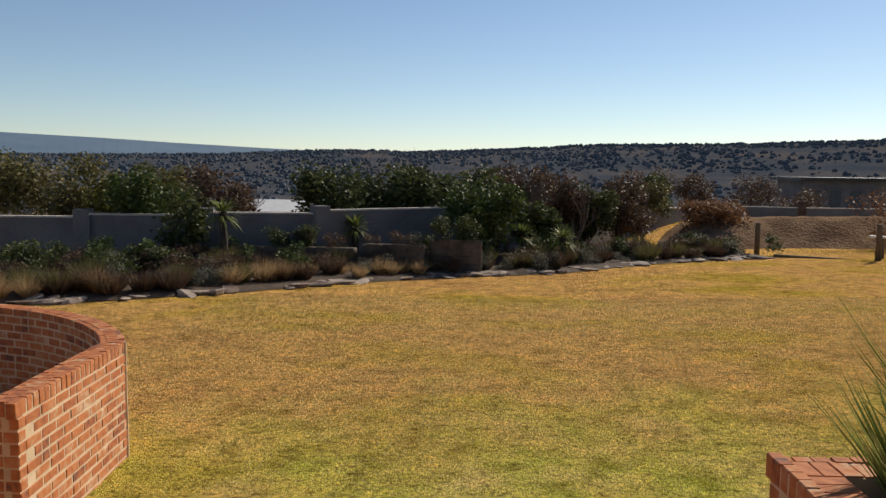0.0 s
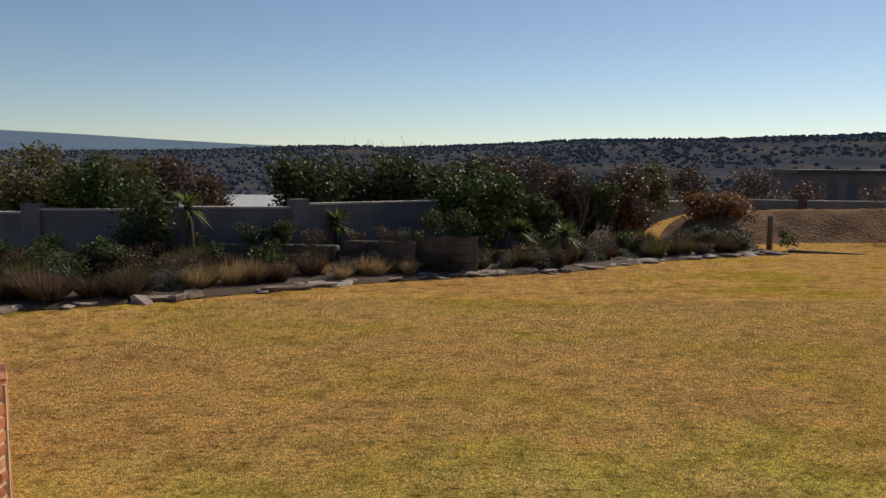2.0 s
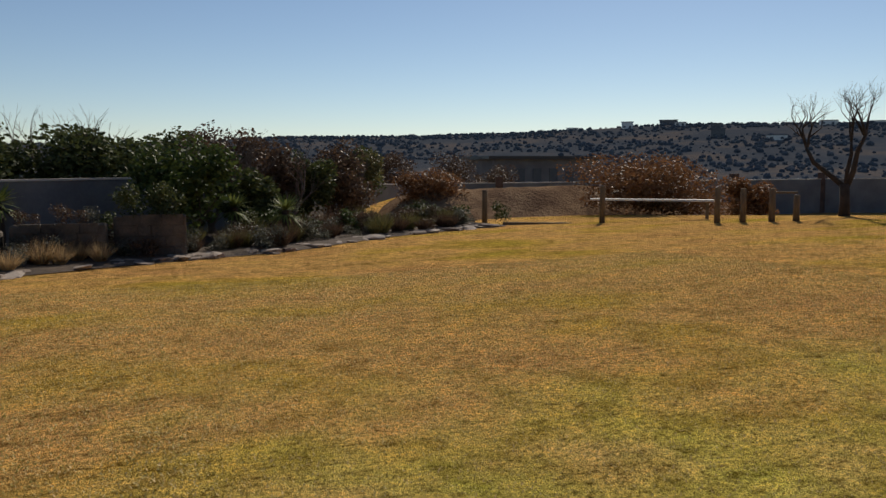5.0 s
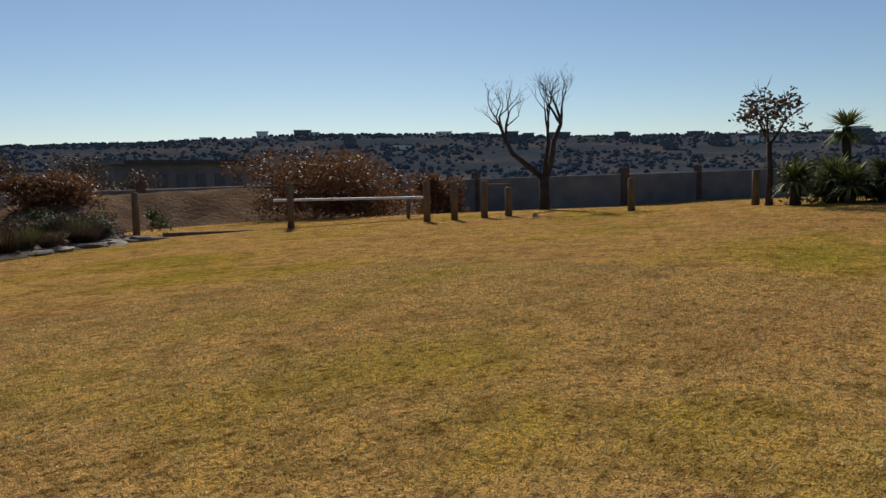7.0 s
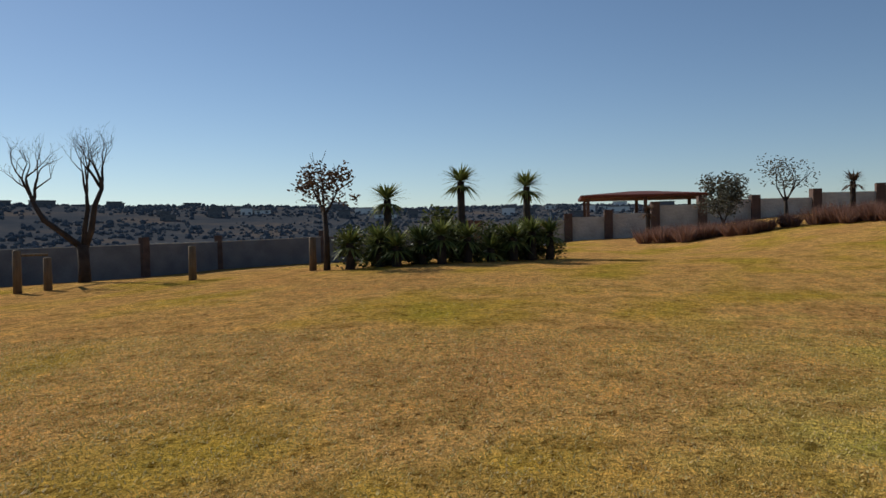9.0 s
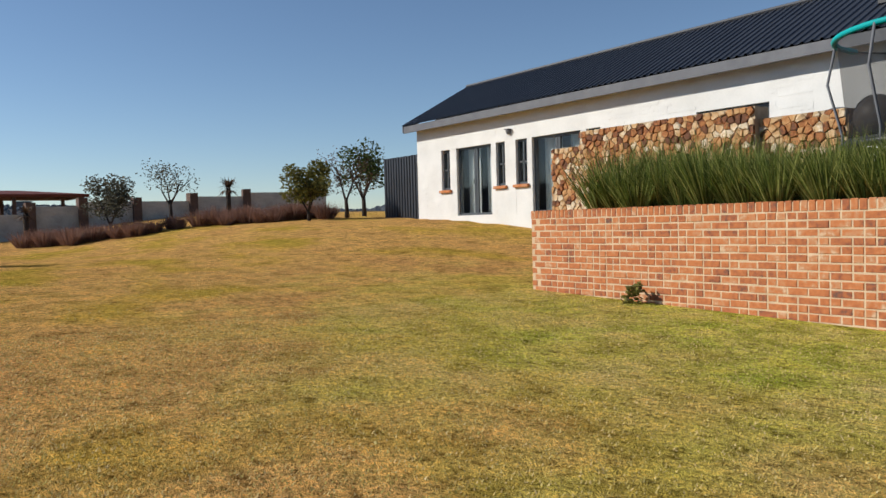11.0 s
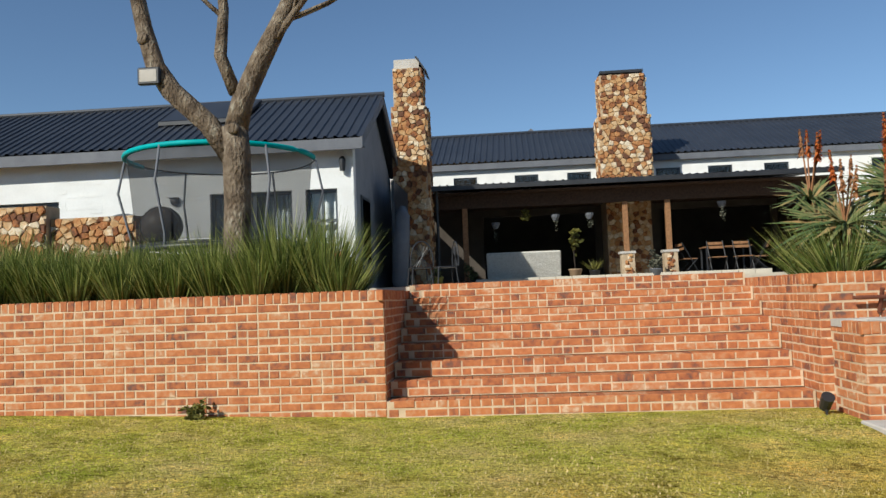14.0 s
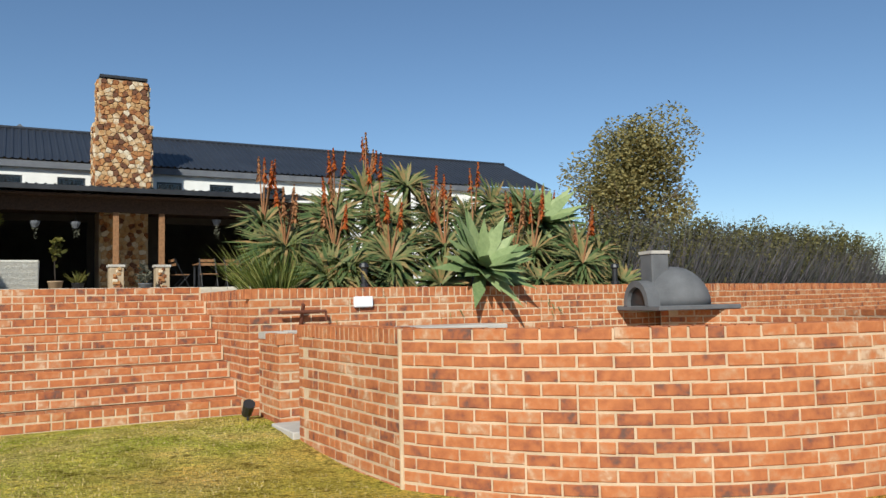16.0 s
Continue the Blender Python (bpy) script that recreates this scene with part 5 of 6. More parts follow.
part("seam", Build().tube([(0.29 * math.cos(a), 0.09, 0.3 + 0.29 * math.sin(a)) for a in [2 * math.pi * q / 24 for q in range(25)]], [0.008] * 25, 5), BLACK, bl)

# small weeds at the wall's foot
for x, s in ((5.1, 0.19), (1.95, 0.15)):
    o = thing("weed", "small leafy weed at the foot of the brick wall", "plant", "weeds", at=(x, 0.16, ground(x, 0.16)))
    f = part("foliage", cloud(150, s, s * 0.7, s * 0.9, 0.07, int(x * 10)), L_YELLOW, o)
    f.location = (0, 0, s * 0.35)

# ---- aloe bed ----
k = 0
for x in np.arange(-9.6, -5.0, 0.5):
    for y, z in ((-0.3, 1.5), (-0.75, 2.0), (-1.3, 2.4), (-1.9, 2.65)):
        h = z + rng.uniform(-0.25, 0.25) - 1.2
        hump = 1 - 0.45 * abs((x + 7.2) / 2.6) ** 2
        h = max(0.15, h * hump)
        o = thing("aloe", "tall aloe with dry-tipped grey-green curling leaves", "aloe", "aloes in the raised bed", at=(x + rng.uniform(-0.2, 0.2), y + rng.uniform(-0.15, 0.15), 1.18))
        part("stem", Build().tube([(0, 0, 0), (0, 0, h)], [0.07, 0.06], 7), L_BROWN, o)
        b = Build()
        rosette(b, 84, 0.58, 0.046, 1.0, 0.55, 1.35, 300 + k)
        head = part("rosette", b, L_ALOE, o)
        head.location, head.rotation_euler = (0, 0, h), (radians(rng.uniform(-60, -15)), radians(rng.uniform(-15, 15)), 0)
        b = Build()
        rosette(b, 40, 0.5, 0.05, 1.0, 0.8, 0.2, 900 + k, (0, 0, h * 0.6))
        part("dry_skirt", b, L_ALOE, o)
        if h > 0.4 and rng.random() < 0.62:
            for q in range(rng.choice((2, 3, 4))):
                a, hh = rng.uniform(0, 6.3), rng.uniform(0.55, 0.95)
                px, py = math.cos(a) * 0.16, math.sin(a) * 0.16
                part("flower_stalk", Build().tube([(0, 0, h), (px, py, h + hh)], [0.012, 0.008], 5), L_STALK, o)
                fb, fr = Build(), random.Random(k * 7 + q)
                for j in range(60):
                    zz = fr.random()
                    aa = fr.uniform(0, 6.3)
                    fb.leaf((px * (0.8 + 0.2 * zz), py * (0.8 + 0.2 * zz), h + hh - 0.28 + 0.32 * zz), (math.cos(aa) * 0.7, math.sin(aa) * 0.7, -0.7), (-math.sin(aa), math.cos(aa), 0), 0.085 * (1.2 - zz), 0.03)
                part("flower", fb, L_FLOWER if rng.random() < 0.55 else L_STALK, o, "red-orange flower spike")
        k += 1
for x, y, z, s in ((-7.1, 0.12, 1.36, 0.86), (-9.0, -1.3, 2.1, 0.85)):
    o = thing("agave", "large pale green agave with broad pointed leaves", "agave", "agaves", at=(x, y, 1.18))
    part("stem", Build().tube([(0, 0, 0), (0, 0, z - 1.0)], [0.1, 0.1], 8), L_BROWN, o)
    b = Build()
    rosette(b, 46, 0.82 * s, 0.2 * s, 1.0, 0.06, 1.25, int(-x * 10))
    head = part("rosette", b, L_AGAVE, o)
    head.location, head.rotation_euler = (0, 0, z - 1.0), (radians(-48), 0, 0)
for x, y, s in ((-4.75, -0.5, 0.75), (-5.1, -0.9, 0.95), (-4.9, -1.5, 1.0), (-5.4, -0.4, 0.65)):
    o = thing("strappy_plant", "bright green strappy clump beside the steps", "plant", "strappy clumps by the steps", at=(x, y, 1.19))
    part("foliage", tuft(420, s, 0.22, 0.011, int(-x * 100), 0.8, 0.25), L_RESTIO, o)
for x in np.arange(-20.8, -9.4, 0.6):
    for row, y in enumerate((-1.2, -2.1)):
        yy = y - 0.25 * max(0, -10 - x)
        o = thing("lavender_bush", "grey-green lavender bush with faded mauve spikes", "lavender", "lavender hedge", at=(x + rng.uniform(-0.15, 0.15), yy, 1.0))
        part("flower_tuft", tuft(220, 1.5 + 0.35 * row + rng.uniform(-0.1, 0.12), 0.4, 0.012, int(-x * 31) + row, 0.55, 0.1), L_LAVENDER, o)
        f = part("foliage", cloud(1300, 0.5, 0.46, 0.85, 0.06, int(-x * 17) + row, 14, 0.7), L_GREY if row else L_OLIVE, o)
        f.location = (0, 0, 0.85)
for x in (-5.55, -7.0, -9.2):
    o = thing("path_light", "black bollard path light on the brick wall", "lamp", "path lights", at=(x, 0.1, 1.29))
    part("body", Build().lathe(0, 0, [(0.06, 0), (0.06, 0.05), (0.035, 0.06), (0.04, 0.22), (0.06, 0.24), (0.05, 0.28), (0.01, 0.3)], 10), BLACK, o)
o = thing("junction_box", "white plastic junction box on the brick wall", "box", at=(-5.46, 0.25, 1.14))
part("cover", Build().box(-0.11, 0.11, 0, 0.05, -0.06, 0.06), BLIND, o, bevel=0.01)
o = thing("water_pipe", "rusty braai swing pipe fixed to the wall", "pipe", at=(-4.75, 0.35, 1.05))
part("bar", Build().tube([(-0.25, 0, 0), (0.27, 0, 0)], [0.018] * 2, 8), RUST, o)
part("stem", Build().tube([(0.0, -0.1, -0.15), (0.0, 0, 0.08)], [0.02] * 2, 8), RUST, o)
part("tap", Build().tube([(-0.25, 0, 0), (-0.25, 0, -0.1)], [0.014] * 2, 6), RUST, o)
o = thing("spotlight", "small black garden spotlight on a spike", "lamp", at=(-4.12, 0.5, 0.0))
part("spike", Build().tube([(0, 0, -0.05), (0, 0, 0.08)], [0.012] * 2, 6), BLACK, o)
part("head", Build().tube([(0, -0.05, 0.06), (0, 0.06, 0.17)], [0.05, 0.06], 10), BLACK, o)

# pizza oven on the far rim of the circle
po = thing("pizza_oven", "grey domed outdoor pizza oven with square flue", "oven", at=(-9.65, 0.75, 0.95), turn=-8)
part("slab", Build().box(-0.62, 0.62, -0.5, 0.5, 0.0, 0.06), OVEN, po, bevel=0.01)
dome = Build()
rings = []
for i in range(9):
    e = i / 8 * math.pi / 2
    rings.append([(0.05 - 0.0 + 0.5 * math.cos(e) * math.cos(a), 0.44 * math.cos(e) * math.sin(a), 0.06 + 0.5 * math.sin(e)) for a in [2 * math.pi * q / 24 for q in range(24)]])
dome.tube_rings(rings)
part("dome", dome, OVEN, po, smooth=True)
part("flue", Build().box(-0.02 + 0.2, 0.44, -0.13, 0.13, 0.3, 0.72), OVEN, po, bevel=0.015)
part("flue_cap", Build().box(0.17, 0.45, -0.14, 0.14, 0.72, 0.76), CONCRETE, po)
b = Build()
for q in range(12):
    a0, a1 = math.pi * q / 12, math.pi * (q + 1) / 12
    pts = [(x, r * math.cos(a), 0.06 + r * 1.2 * math.sin(a)) for x in (0.4, 0.62) for a in (a0, a1) for r in (0.2, 0.27)]
    n = len(b.v)
    b.v += pts
    b.f += [(n + 4, n + 5, n + 7, n + 6), (n + 1, n + 3, n + 7, n + 5), (n, n + 4, n + 6, n + 2), (n, n + 2, n + 3, n + 1)]
part("mouth_arch", b, OVEN, po)
# solid black block fills the arch instead of a hollow
part("mouth", Build().box(0.5, 0.56, -0.19, 0.19, 0.06, 0.28), BLACK, po, "black oven mouth")

# beyond the aloe bed
tree("gum_tree", "tall olive-green gum tree with an airy crown", -22.9, -14.5, 0.6, 7.3, None, L_GUM, 61, 10000, 0.13, 0.26, 0.33, BARK)
tree("shrub_tree", "small pale roadside tree", -33, -8, 0.3, 4.6, None, L_BROWN, 62, 1500, 0.14, 0.25, 0.4)
o = thing("water_tank", "corrugated steel water tank", "tank", at=(-19.5, -11.2, 0.6))
part("shell", Build().lathe(0, 0, [(0.42 + 0.012 * (q % 2), 0.09 * q) for q in range(30)] + [(0.05, 2.75)], 24), STEEL, o)
o = thing("neighbour_house", "white neighbouring house with a low dark roof", "house", at=(-58, -36, -0.9))
part("wall", Build().box(-4, 4, -3, 3, 0, 3.2), WHITE_SMOOTH, o)
part("roof", Build().box(-4.4, 4.4, -3.4, 3.4, 3.2, 3.55), ROOF, o)
for x in (-2.5, 0, 2.5):
    wdw = part("window", Build().box(x - 0.5, x + 0.5, 3.0, 3.05, 1.2, 2.4), FRAME, o)

def spike_tree(x, y, z, h, head, seed, label, group, n=110, m=L_YUCCA):
    o = thing("yucca", label, "yucca", group, at=(x, y, z))
    part("trunk", Build().tube([(0, 0, -0.1), (0.03, 0, h * 0.5), (0, 0, h)], [0.12, 0.1, 0.09], 8), DARK_BARK, o, smooth=True)
    b = Build()
    rosette(b, n, head, 0.05, 1.0, 0.25, 1.6, seed, (0, 0, h))
    rosette(b, n // 2, head * 0.9, 0.05, 1.0, 0.7, 0.2, seed + 1, (0, 0, h - 0.1))
    part("rosette", b, m, o)


known = names_so_far()
# ---- planted border along the lawn ----
EDGE = [(-13.0, 8.6), (-10.45, 10.1), (-8.76, 10.9), (-7.07, 12.3), (-5.13, 14.6), (-2.7, 16.6), (0.3, 18.5), (2.9, 21.2), (5.6, 22.7), (7.3, 23.6)]


def along(t):
    t = min(max(t, 0), len(EDGE) - 1.001)
    k = int(t)
    (x0, y0), (x1, y1) = EDGE[k], EDGE[k + 1]
    d = Vector((x1 - x0, y1 - y0)).normalized()
    return x0 + (x1 - x0) * (t - k), y0 + (y1 - y0) * (t - k), -d.y, d.x


bed = Build()
for k in range(46):
    x, y, nx, ny = along(k * 9 / 45)
    w = 5.5 if k < 30 else 5.5 - (k - 30) * 0.25
    for q, h in ((0, 0.015), (0.25, 0.08), (1.0, 0.12), (1.0 + w * 0.4, 0.2), (w, 0.3)):
        bed.v.append((x + nx * q, y + ny * q, land(x + nx * q, y + ny * q) + h))
for k in range(45):
    for q in range(4):
        bed.f.append((k * 5 + q, (k + 1) * 5 + q, (k + 1) * 5 + q + 1, k * 5 + q + 1))
structure("ground_border", bed, SOIL, "dark mulched soil of the planted border", "soil", smooth=True)


def rock_mesh(seed):
    r, b = random.Random(seed), Build()
    n = 8
    rings = []
    for z, s in ((-0.1, 0.9), (0.12, 1.0), (0.2, 0.75)):
        rings.append([(s * r.uniform(0.75, 1.1) * math.cos(2 * math.pi * q / n), s * 0.6 * r.uniform(0.75, 1.1) * math.sin(2 * math.pi * q / n), z + r.uniform(-0.05, 0.05)) for q in range(n)])
    b.tube_rings(rings)
    return b.mesh("rock", ROCK)


ROCKS = [rock_mesh(s) for s in range(6)]
for k in range(88):
    t = rng.uniform(0.3, 9)
    x, y, nx, ny = along(t)
    q = rng.uniform(-0.05, 0.4)
    o = new("rock", rng.choice(ROCKS))
    s = rng.uniform(0.14, 0.42)
    o.matrix_world = pose(x + nx * q, y + ny * q, land(x, y) + 0.02, rng.uniform(-8, 8), rng.uniform(-8, 8), rng.uniform(0, 360)) @ Matrix.Diagonal((s, s, s * rng.uniform(0.5, 1.1), 1))
    tagged(o, "flat brown edging rock along the lawn border", "rock", "border rocks")


def stock(name, label, category, group, builds):
    out = []
    for m, b, z in builds:
        out.append((b.mesh(name, m), z))
    return name, label, category, group, out


def place(kind, x, y, z, s, turn=None):
    name, label, category, group, meshes = kind
    o = thing(name, label, category, group, at=(x, y, z), turn=rng.uniform(0, 360) if turn is None else turn)
    o.scale = (s, s, s)
    me, dz = rng.choice(meshes)
    f = new("foliage", me)
    f.parent = o
    f.location = (0, 0, dz)
    return o


STRAW = stock("straw_grass", "feathery straw-coloured grass tuft in the border", "grass tuft", "straw grasses", [(L_STRAW, tuft(420, 0.85, 0.16, 0.009, 700 + k, 0.75, 0.3), 0) for k in range(3)])
GREENG = stock("green_tuft", "green rush tuft in the border", "grass tuft", "green tufts", [(L_OLIVE, tuft(420, 0.8, 0.2, 0.012, 720 + k, 0.6, 0.2), 0) for k in range(3)])
BROWNG = stock("brown_tuft", "rusty brown grass tuft in the border", "grass tuft", "brown tufts", [(L_BROWN, tuft(420, 0.75, 0.2, 0.012, 740 + k, 0.65, 0.25), 0) for k in range(3)])
GREYS = stock("grey_shrub", "low grey-green heathy shrub in the border", "shrub", "grey shrubs", [(L_GREY, cloud(700, 0.6, 0.55, 0.4, 0.06, 760 + k), 0.25) for k in range(3)])
BROWNS = stock("brown_shrub", "low dry brown shrub in the border", "shrub", "brown shrubs", [(L_BROWN, cloud(700, 0.6, 0.55, 0.42, 0.06, 780 + k), 0.25) for k in range(3)])
DARKS = stock("dark_shrub", "dark evergreen shrub in the border", "shrub", "dark shrubs", [(L_DARK, cloud(900, 0.65, 0.6, 0.55, 0.08, 800 + k), 0.4) for k in range(3)])
GREENS = stock("green_shrub", "leafy green shrub in the border", "shrub", "green shrubs", [(L_MID, cloud(800, 0.6, 0.55, 0.5, 0.08, 820 + k), 0.35) for k in range(3)])

for k in range(95):
    t = 0.3 + k * 8.5 / 95 + rng.uniform(-0.08, 0.08)
    x, y, nx, ny = along(t)
    q = rng.uniform(0.35, 1.2)
    kind = rng.choice((STRAW, STRAW, GREENG, BROWNG, BROWNG, GREYS) if t < 5 else (GREYS, BROWNS, BROWNG, GREYS, GREENG))
    place(kind, x + nx * q, y + ny * q, land(x, y) + 0.08, rng.uniform(0.5, 0.85))
for k in range(180):
    t = rng.uniform(0, 8.6)
    x, y, nx, ny = along(t)
    q = rng.uniform(1.2, 5.2 if t < 6 else 2.6)
    kind = rng.choice((GREYS, BROWNS, BROWNG, GREENG, DARKS, GREYS, GREENS, BROWNS))
    place(kind, x + nx * q, y + ny * q, land(x, y) + 0.1, rng.uniform(0.6, 0.95))
for x, y, s in ((-11.3, 12.6, 1.0), (-12.2, 13.2, 1.2), (-10.3, 13.2, 0.8), (6.2, 24.6, 0.9), (5.2, 24.4, 0.8), (7.9, 24.9, 0.7)):
    place(DARKS, x, y, land(x, y) + 0.1, s)

# low retaining walls in the border
for nm, xa, xb, y, z0, z1 in (("wall_retaining_1", -8.7, -5.35, 17.0, -0.3, 0.5), ("wall_retaining_2", -5.2, -3.5, 17.2, -0.3, 0.6), ("wall_retaining_3", -3.4, -2.0, 17.6, -0.3, 0.72)):
    z1 -= 0.12
    b = Build().box(xa, xb, y, y + 0.5, z0, z1)
    ob = structure(nm, b, DARK_STONE, "dark dry-stone retaining wall in the border", "wall", bevel=0.03)
    for r_ in range(4):
        x = xa + rng.uniform(0, 0.2)
        while x < xb - 0.15:
            wd = rng.uniform(0.2, 0.45)
            part("stone", Build().box(x, min(x + wd, xb), y - rng.uniform(0.02, 0.06), y, z0 + 0.05 + r_ * (z1 - z0) / 4, z0 + 0.03 + (r_ + 1) * (z1 - z0) / 4), DARK_STONE, ob)
            x += wd + 0.02
    for k in range(int((xb - xa) * 2.2)):
        place(rng.choice((BROWNS, DARKS, BROWNS, GREYS)), rng.uniform(xa + 0.2, xb - 0.2), y + rng.uniform(0.15, 0.5), z1 - 0.03, rng.uniform(0.5, 0.8))

# ---- boundary wall ----
FENCE_LINE = [(-34, 14.2, 1.05), (-12.95, 17.3, 1.25), (-9.65, 17.75, 1.2), (-6.6, 18.4, 1.28), (-2.0, 22.5, 1.2), (3.4, 33.0, 0.75), (12.3, 46.5, 0.45), (15.7, 44.9, 0.48), (22.5, 43.2, 0.55), (29.6, 41.2, 0.62), (35.6, 40.5, 0.66), (39.5, 32.0, 0.85), (44.5, 30.0, 0.9), (47, 24, 1.1), (43.5, 14, 1.5), (41, 8.4, 1.75)]
for k, ((x0, y0, z0), (x1, y1, z1)) in enumerate(zip(FENCE_LINE, FENCE_LINE[1:])):
    a = math.degrees(math.atan2(y1 - y0, x1 - x0))
    ln = math.hypot(x1 - x0, y1 - y0)
    ob = structure("wall_boundary_%d" % (k + 1), Build().box(0, ln, -0.1, 0.1, -2.6, 0.0), FENCE, "grey cement boundary wall", "wall")
    ob.matrix_world = pose(x0, y0, z0 if k != 1 else z0 - 0.12, 0, -math.degrees(math.atan2(z1 - z0, ln)) if k > 3 else 0, a)
    part("coping", Build().box(0, ln, -0.13, 0.13, 0.003, 0.05), CONCRETE, ob, "pale coping")
    pl = part("pillar", Build().box(-0.22, 0.22, -0.2, 0.2, -2.6, 0.16 if k < 6 else 0.42), PILLAR if k > 4 else FENCE, ob)

for x, y, h, s in ((17.3, 11.6, 1.6, 71), (17.9, 9.9, 1.95, 72), (19.0, 8.4, 1.85, 73)):
    spike_tree(x, y, land(x, y), h, 0.62, s, "tall yucca with a spiky evergreen head", "tall yuccas")
k = 0
for x, y in ((16.2, 12.2), (16.6, 11.6), (16.2, 11.1), (16.7, 10.6), (16.4, 10.1), (17.0, 9.6), (17.3, 9.1), (17.6, 8.6), (18.1, 8.2), (18.5, 7.8), (17.2, 11.9), (17.5, 10.9), (17.8, 10.1), (18.4, 9.0), (18.9, 8.4)):
    spike_tree(x, y, land(x, y), rng.uniform(0.3, 0.75), 0.6, 900 + k, "low spiky yucca in the dark bed", "low yuccas", 90)
    place(DARKS, x + 0.5, y + 0.1, land(x, y), rng.uniform(0.8, 1.2))
    k += 1
place(DARKS, 18.6, 10.6, land(18, 10) + 0.4, 1.4)
tree("red_leaf_tree", "slim young tree with dry reddish leaves", 16.3, 12.8, land(16.3, 12.8), 2.5, None, L_BROWN, 46, 420, 0.09, 0.55, 0.3)

# bare tree on the lawn
bt = thing("bare_tree", "dead-looking bare tree standing on the lawn", "tree", at=(16.7, 19.4, land(16.7, 19.4)))
b, r = Build(), random.Random(23)
b.tube([(0, 0, -0.1), (0, 0, 0.4), (-0.05, 0, 0.95)], [0.17, 0.14, 0.14], 10)
LF = Vector((-0.62, 0.78, 0))
for side, zz in ((((0.0, 0.95), (0.45, 1.35), (1.0, 1.8), (1.25, 2.3)), 0.09), (((0.0, 0.95), (-0.02, 1.5), (-0.12, 2.1), (-0.1, 2.5)), 0.07), (((0.0, 0.9), (-0.2, 1.5), (-0.3, 2.2), (-0.5, 2.7)), 0.09)):
    pts = [LF * u * 0.9 + Vector((0, 0, v * 0.88)) for u, v in side]
    b.tube(pts, [zz, zz * 0.9, zz * 0.75, zz * 0.6], 8)
    for q in range(3):
        limbs(b, pts[-1], LF * r.uniform(-0.6, 0.9) + Vector((0.2 * r.uniform(-1, 1), 0, 1)), 0.62, zz * 0.55, 4, r, 0.95, 0.76, 5)
part("trunk", b, DARK_BARK, bt, smooth=True)

# timber posts, bars and the long plank
def post(x, y, h, label="weathered round timber post on the lawn"):
    o = thing("timber_post", label, "post", "timber posts", at=(x, y, land(x, y)))
    part("shaft", Build().tube([(0, 0, -0.1), (0, 0, h * 0.98), (0, 0, h)], [0.09, 0.085, 0.06], 10), TIMBER, o, smooth=True)


for x, y, h in ((7.3, 24.9, 1.15), (10.26, 22.41, 1.15), (12.3, 19.5, 1.0), (12.85, 19.1, 0.95), (13.5, 18.7, 0.92), (14.06, 18.4, 0.72), (15.4, 15.7, 0.78), (16.72, 13.3, 0.8)):
    post(x, y, h)
o = thing("exercise_bar", "low timber rail between two posts", "rail", at=(13.78, 18.55, 0.85))
part("rail", Build().tube([(-0.28, 0.16, 0), (0.28, -0.16, 0)], [0.03] * 2, 8), TIMBER, o)
o = thing("balance_plank", "long bleached plank raised on short posts", "plank", at=(12.1, 22.4, land(12.1, 22.4)))
part("plank", Build().box(-2.0, 2.0, -0.14, 0.14, 0.6, 0.66), BOARD, o)
for x in (-1.6, 1.6):
    part("leg", Build().box(x - 0.05, x + 0.05, -0.06, 0.06, -0.1, 0.6), TIMBER, o)
o.rotation_euler = (0, 0, radians(-34))
o = thing("edging_beam", "dark sleeper lying along the lawn edge", "sleeper", at=(8.6, 23.6, land(8.6, 23.6)))
part("sleeper", Build().box(-1.1, 1.1, -0.08, 0.08, -0.05, 0.06), TIMBER, o, bevel=0.01)
o.rotation_euler = (0, 0, radians(-28))

# bank of bare earth
EARTH = mat("bare_earth", (0.10, 0.06, 0.04), (0.27, 0.18, 0.11), 0.95, 0.9, 7, 1.0, 0.12, spec=0.0)
bk, rr = Build(), random.Random(31)
for k in range(61):
    t = k / 60
    x, y = 4.0 + 21 * t, 27.6 + 1.2 * t + 0.3 * math.sin(k * 0.5)
    hgt = 1.0 * smooth01(0, 0.12, t) * smooth01(1, 0.75, t)
    for q, h in ((0, -0.05), (0.8, 0.12), (1.8, 0.5), (2.8, 0.9), (3.6, 1.0), (6.0, 0.95), (9.0, 0.2)):
        bk.v.append((x + 0.15 * q, y + q, land(x, 27.0) - 0.1 + h * hgt * 1.05 + rr.uniform(-0.05, 0.05)))
for k in range(60):
    for q in range(6):
        bk.f.append((k * 7 + q, (k + 1) * 7 + q, (k + 1) * 7 + q + 1, k * 7 + q + 1))
structure("ground_bank", bk, EARTH, "eroded brown earth bank beyond the lawn", "bank", smooth=True)

# bushes on the bank
for x, y, rx, rz, m, nm, lb, n in ((7.3, 31.0, 1.5, 1.0, L_RUST, "rusty_bush", "rounded yellow-brown bush on the bank", 2600), (15.4, 27.7, 3.2, 1.4, L_RUST, "rusty_bush", "wide rust-coloured bush by the pond bank", 6500), (17.0, 24.1, 0.9, 0.8, L_RUST, "rusty_bush", "small rust-coloured bush beside the posts", 1500)):
    o = thing(nm, lb, "bush", at=(x, y, land(x, y)))
    f = part("foliage", cloud(n * 3, rx, rx * 0.8, rz, 0.11, int(x * 3), 44, 0.78), m, o)
    f.location = (0, 0, rz * 0.75)

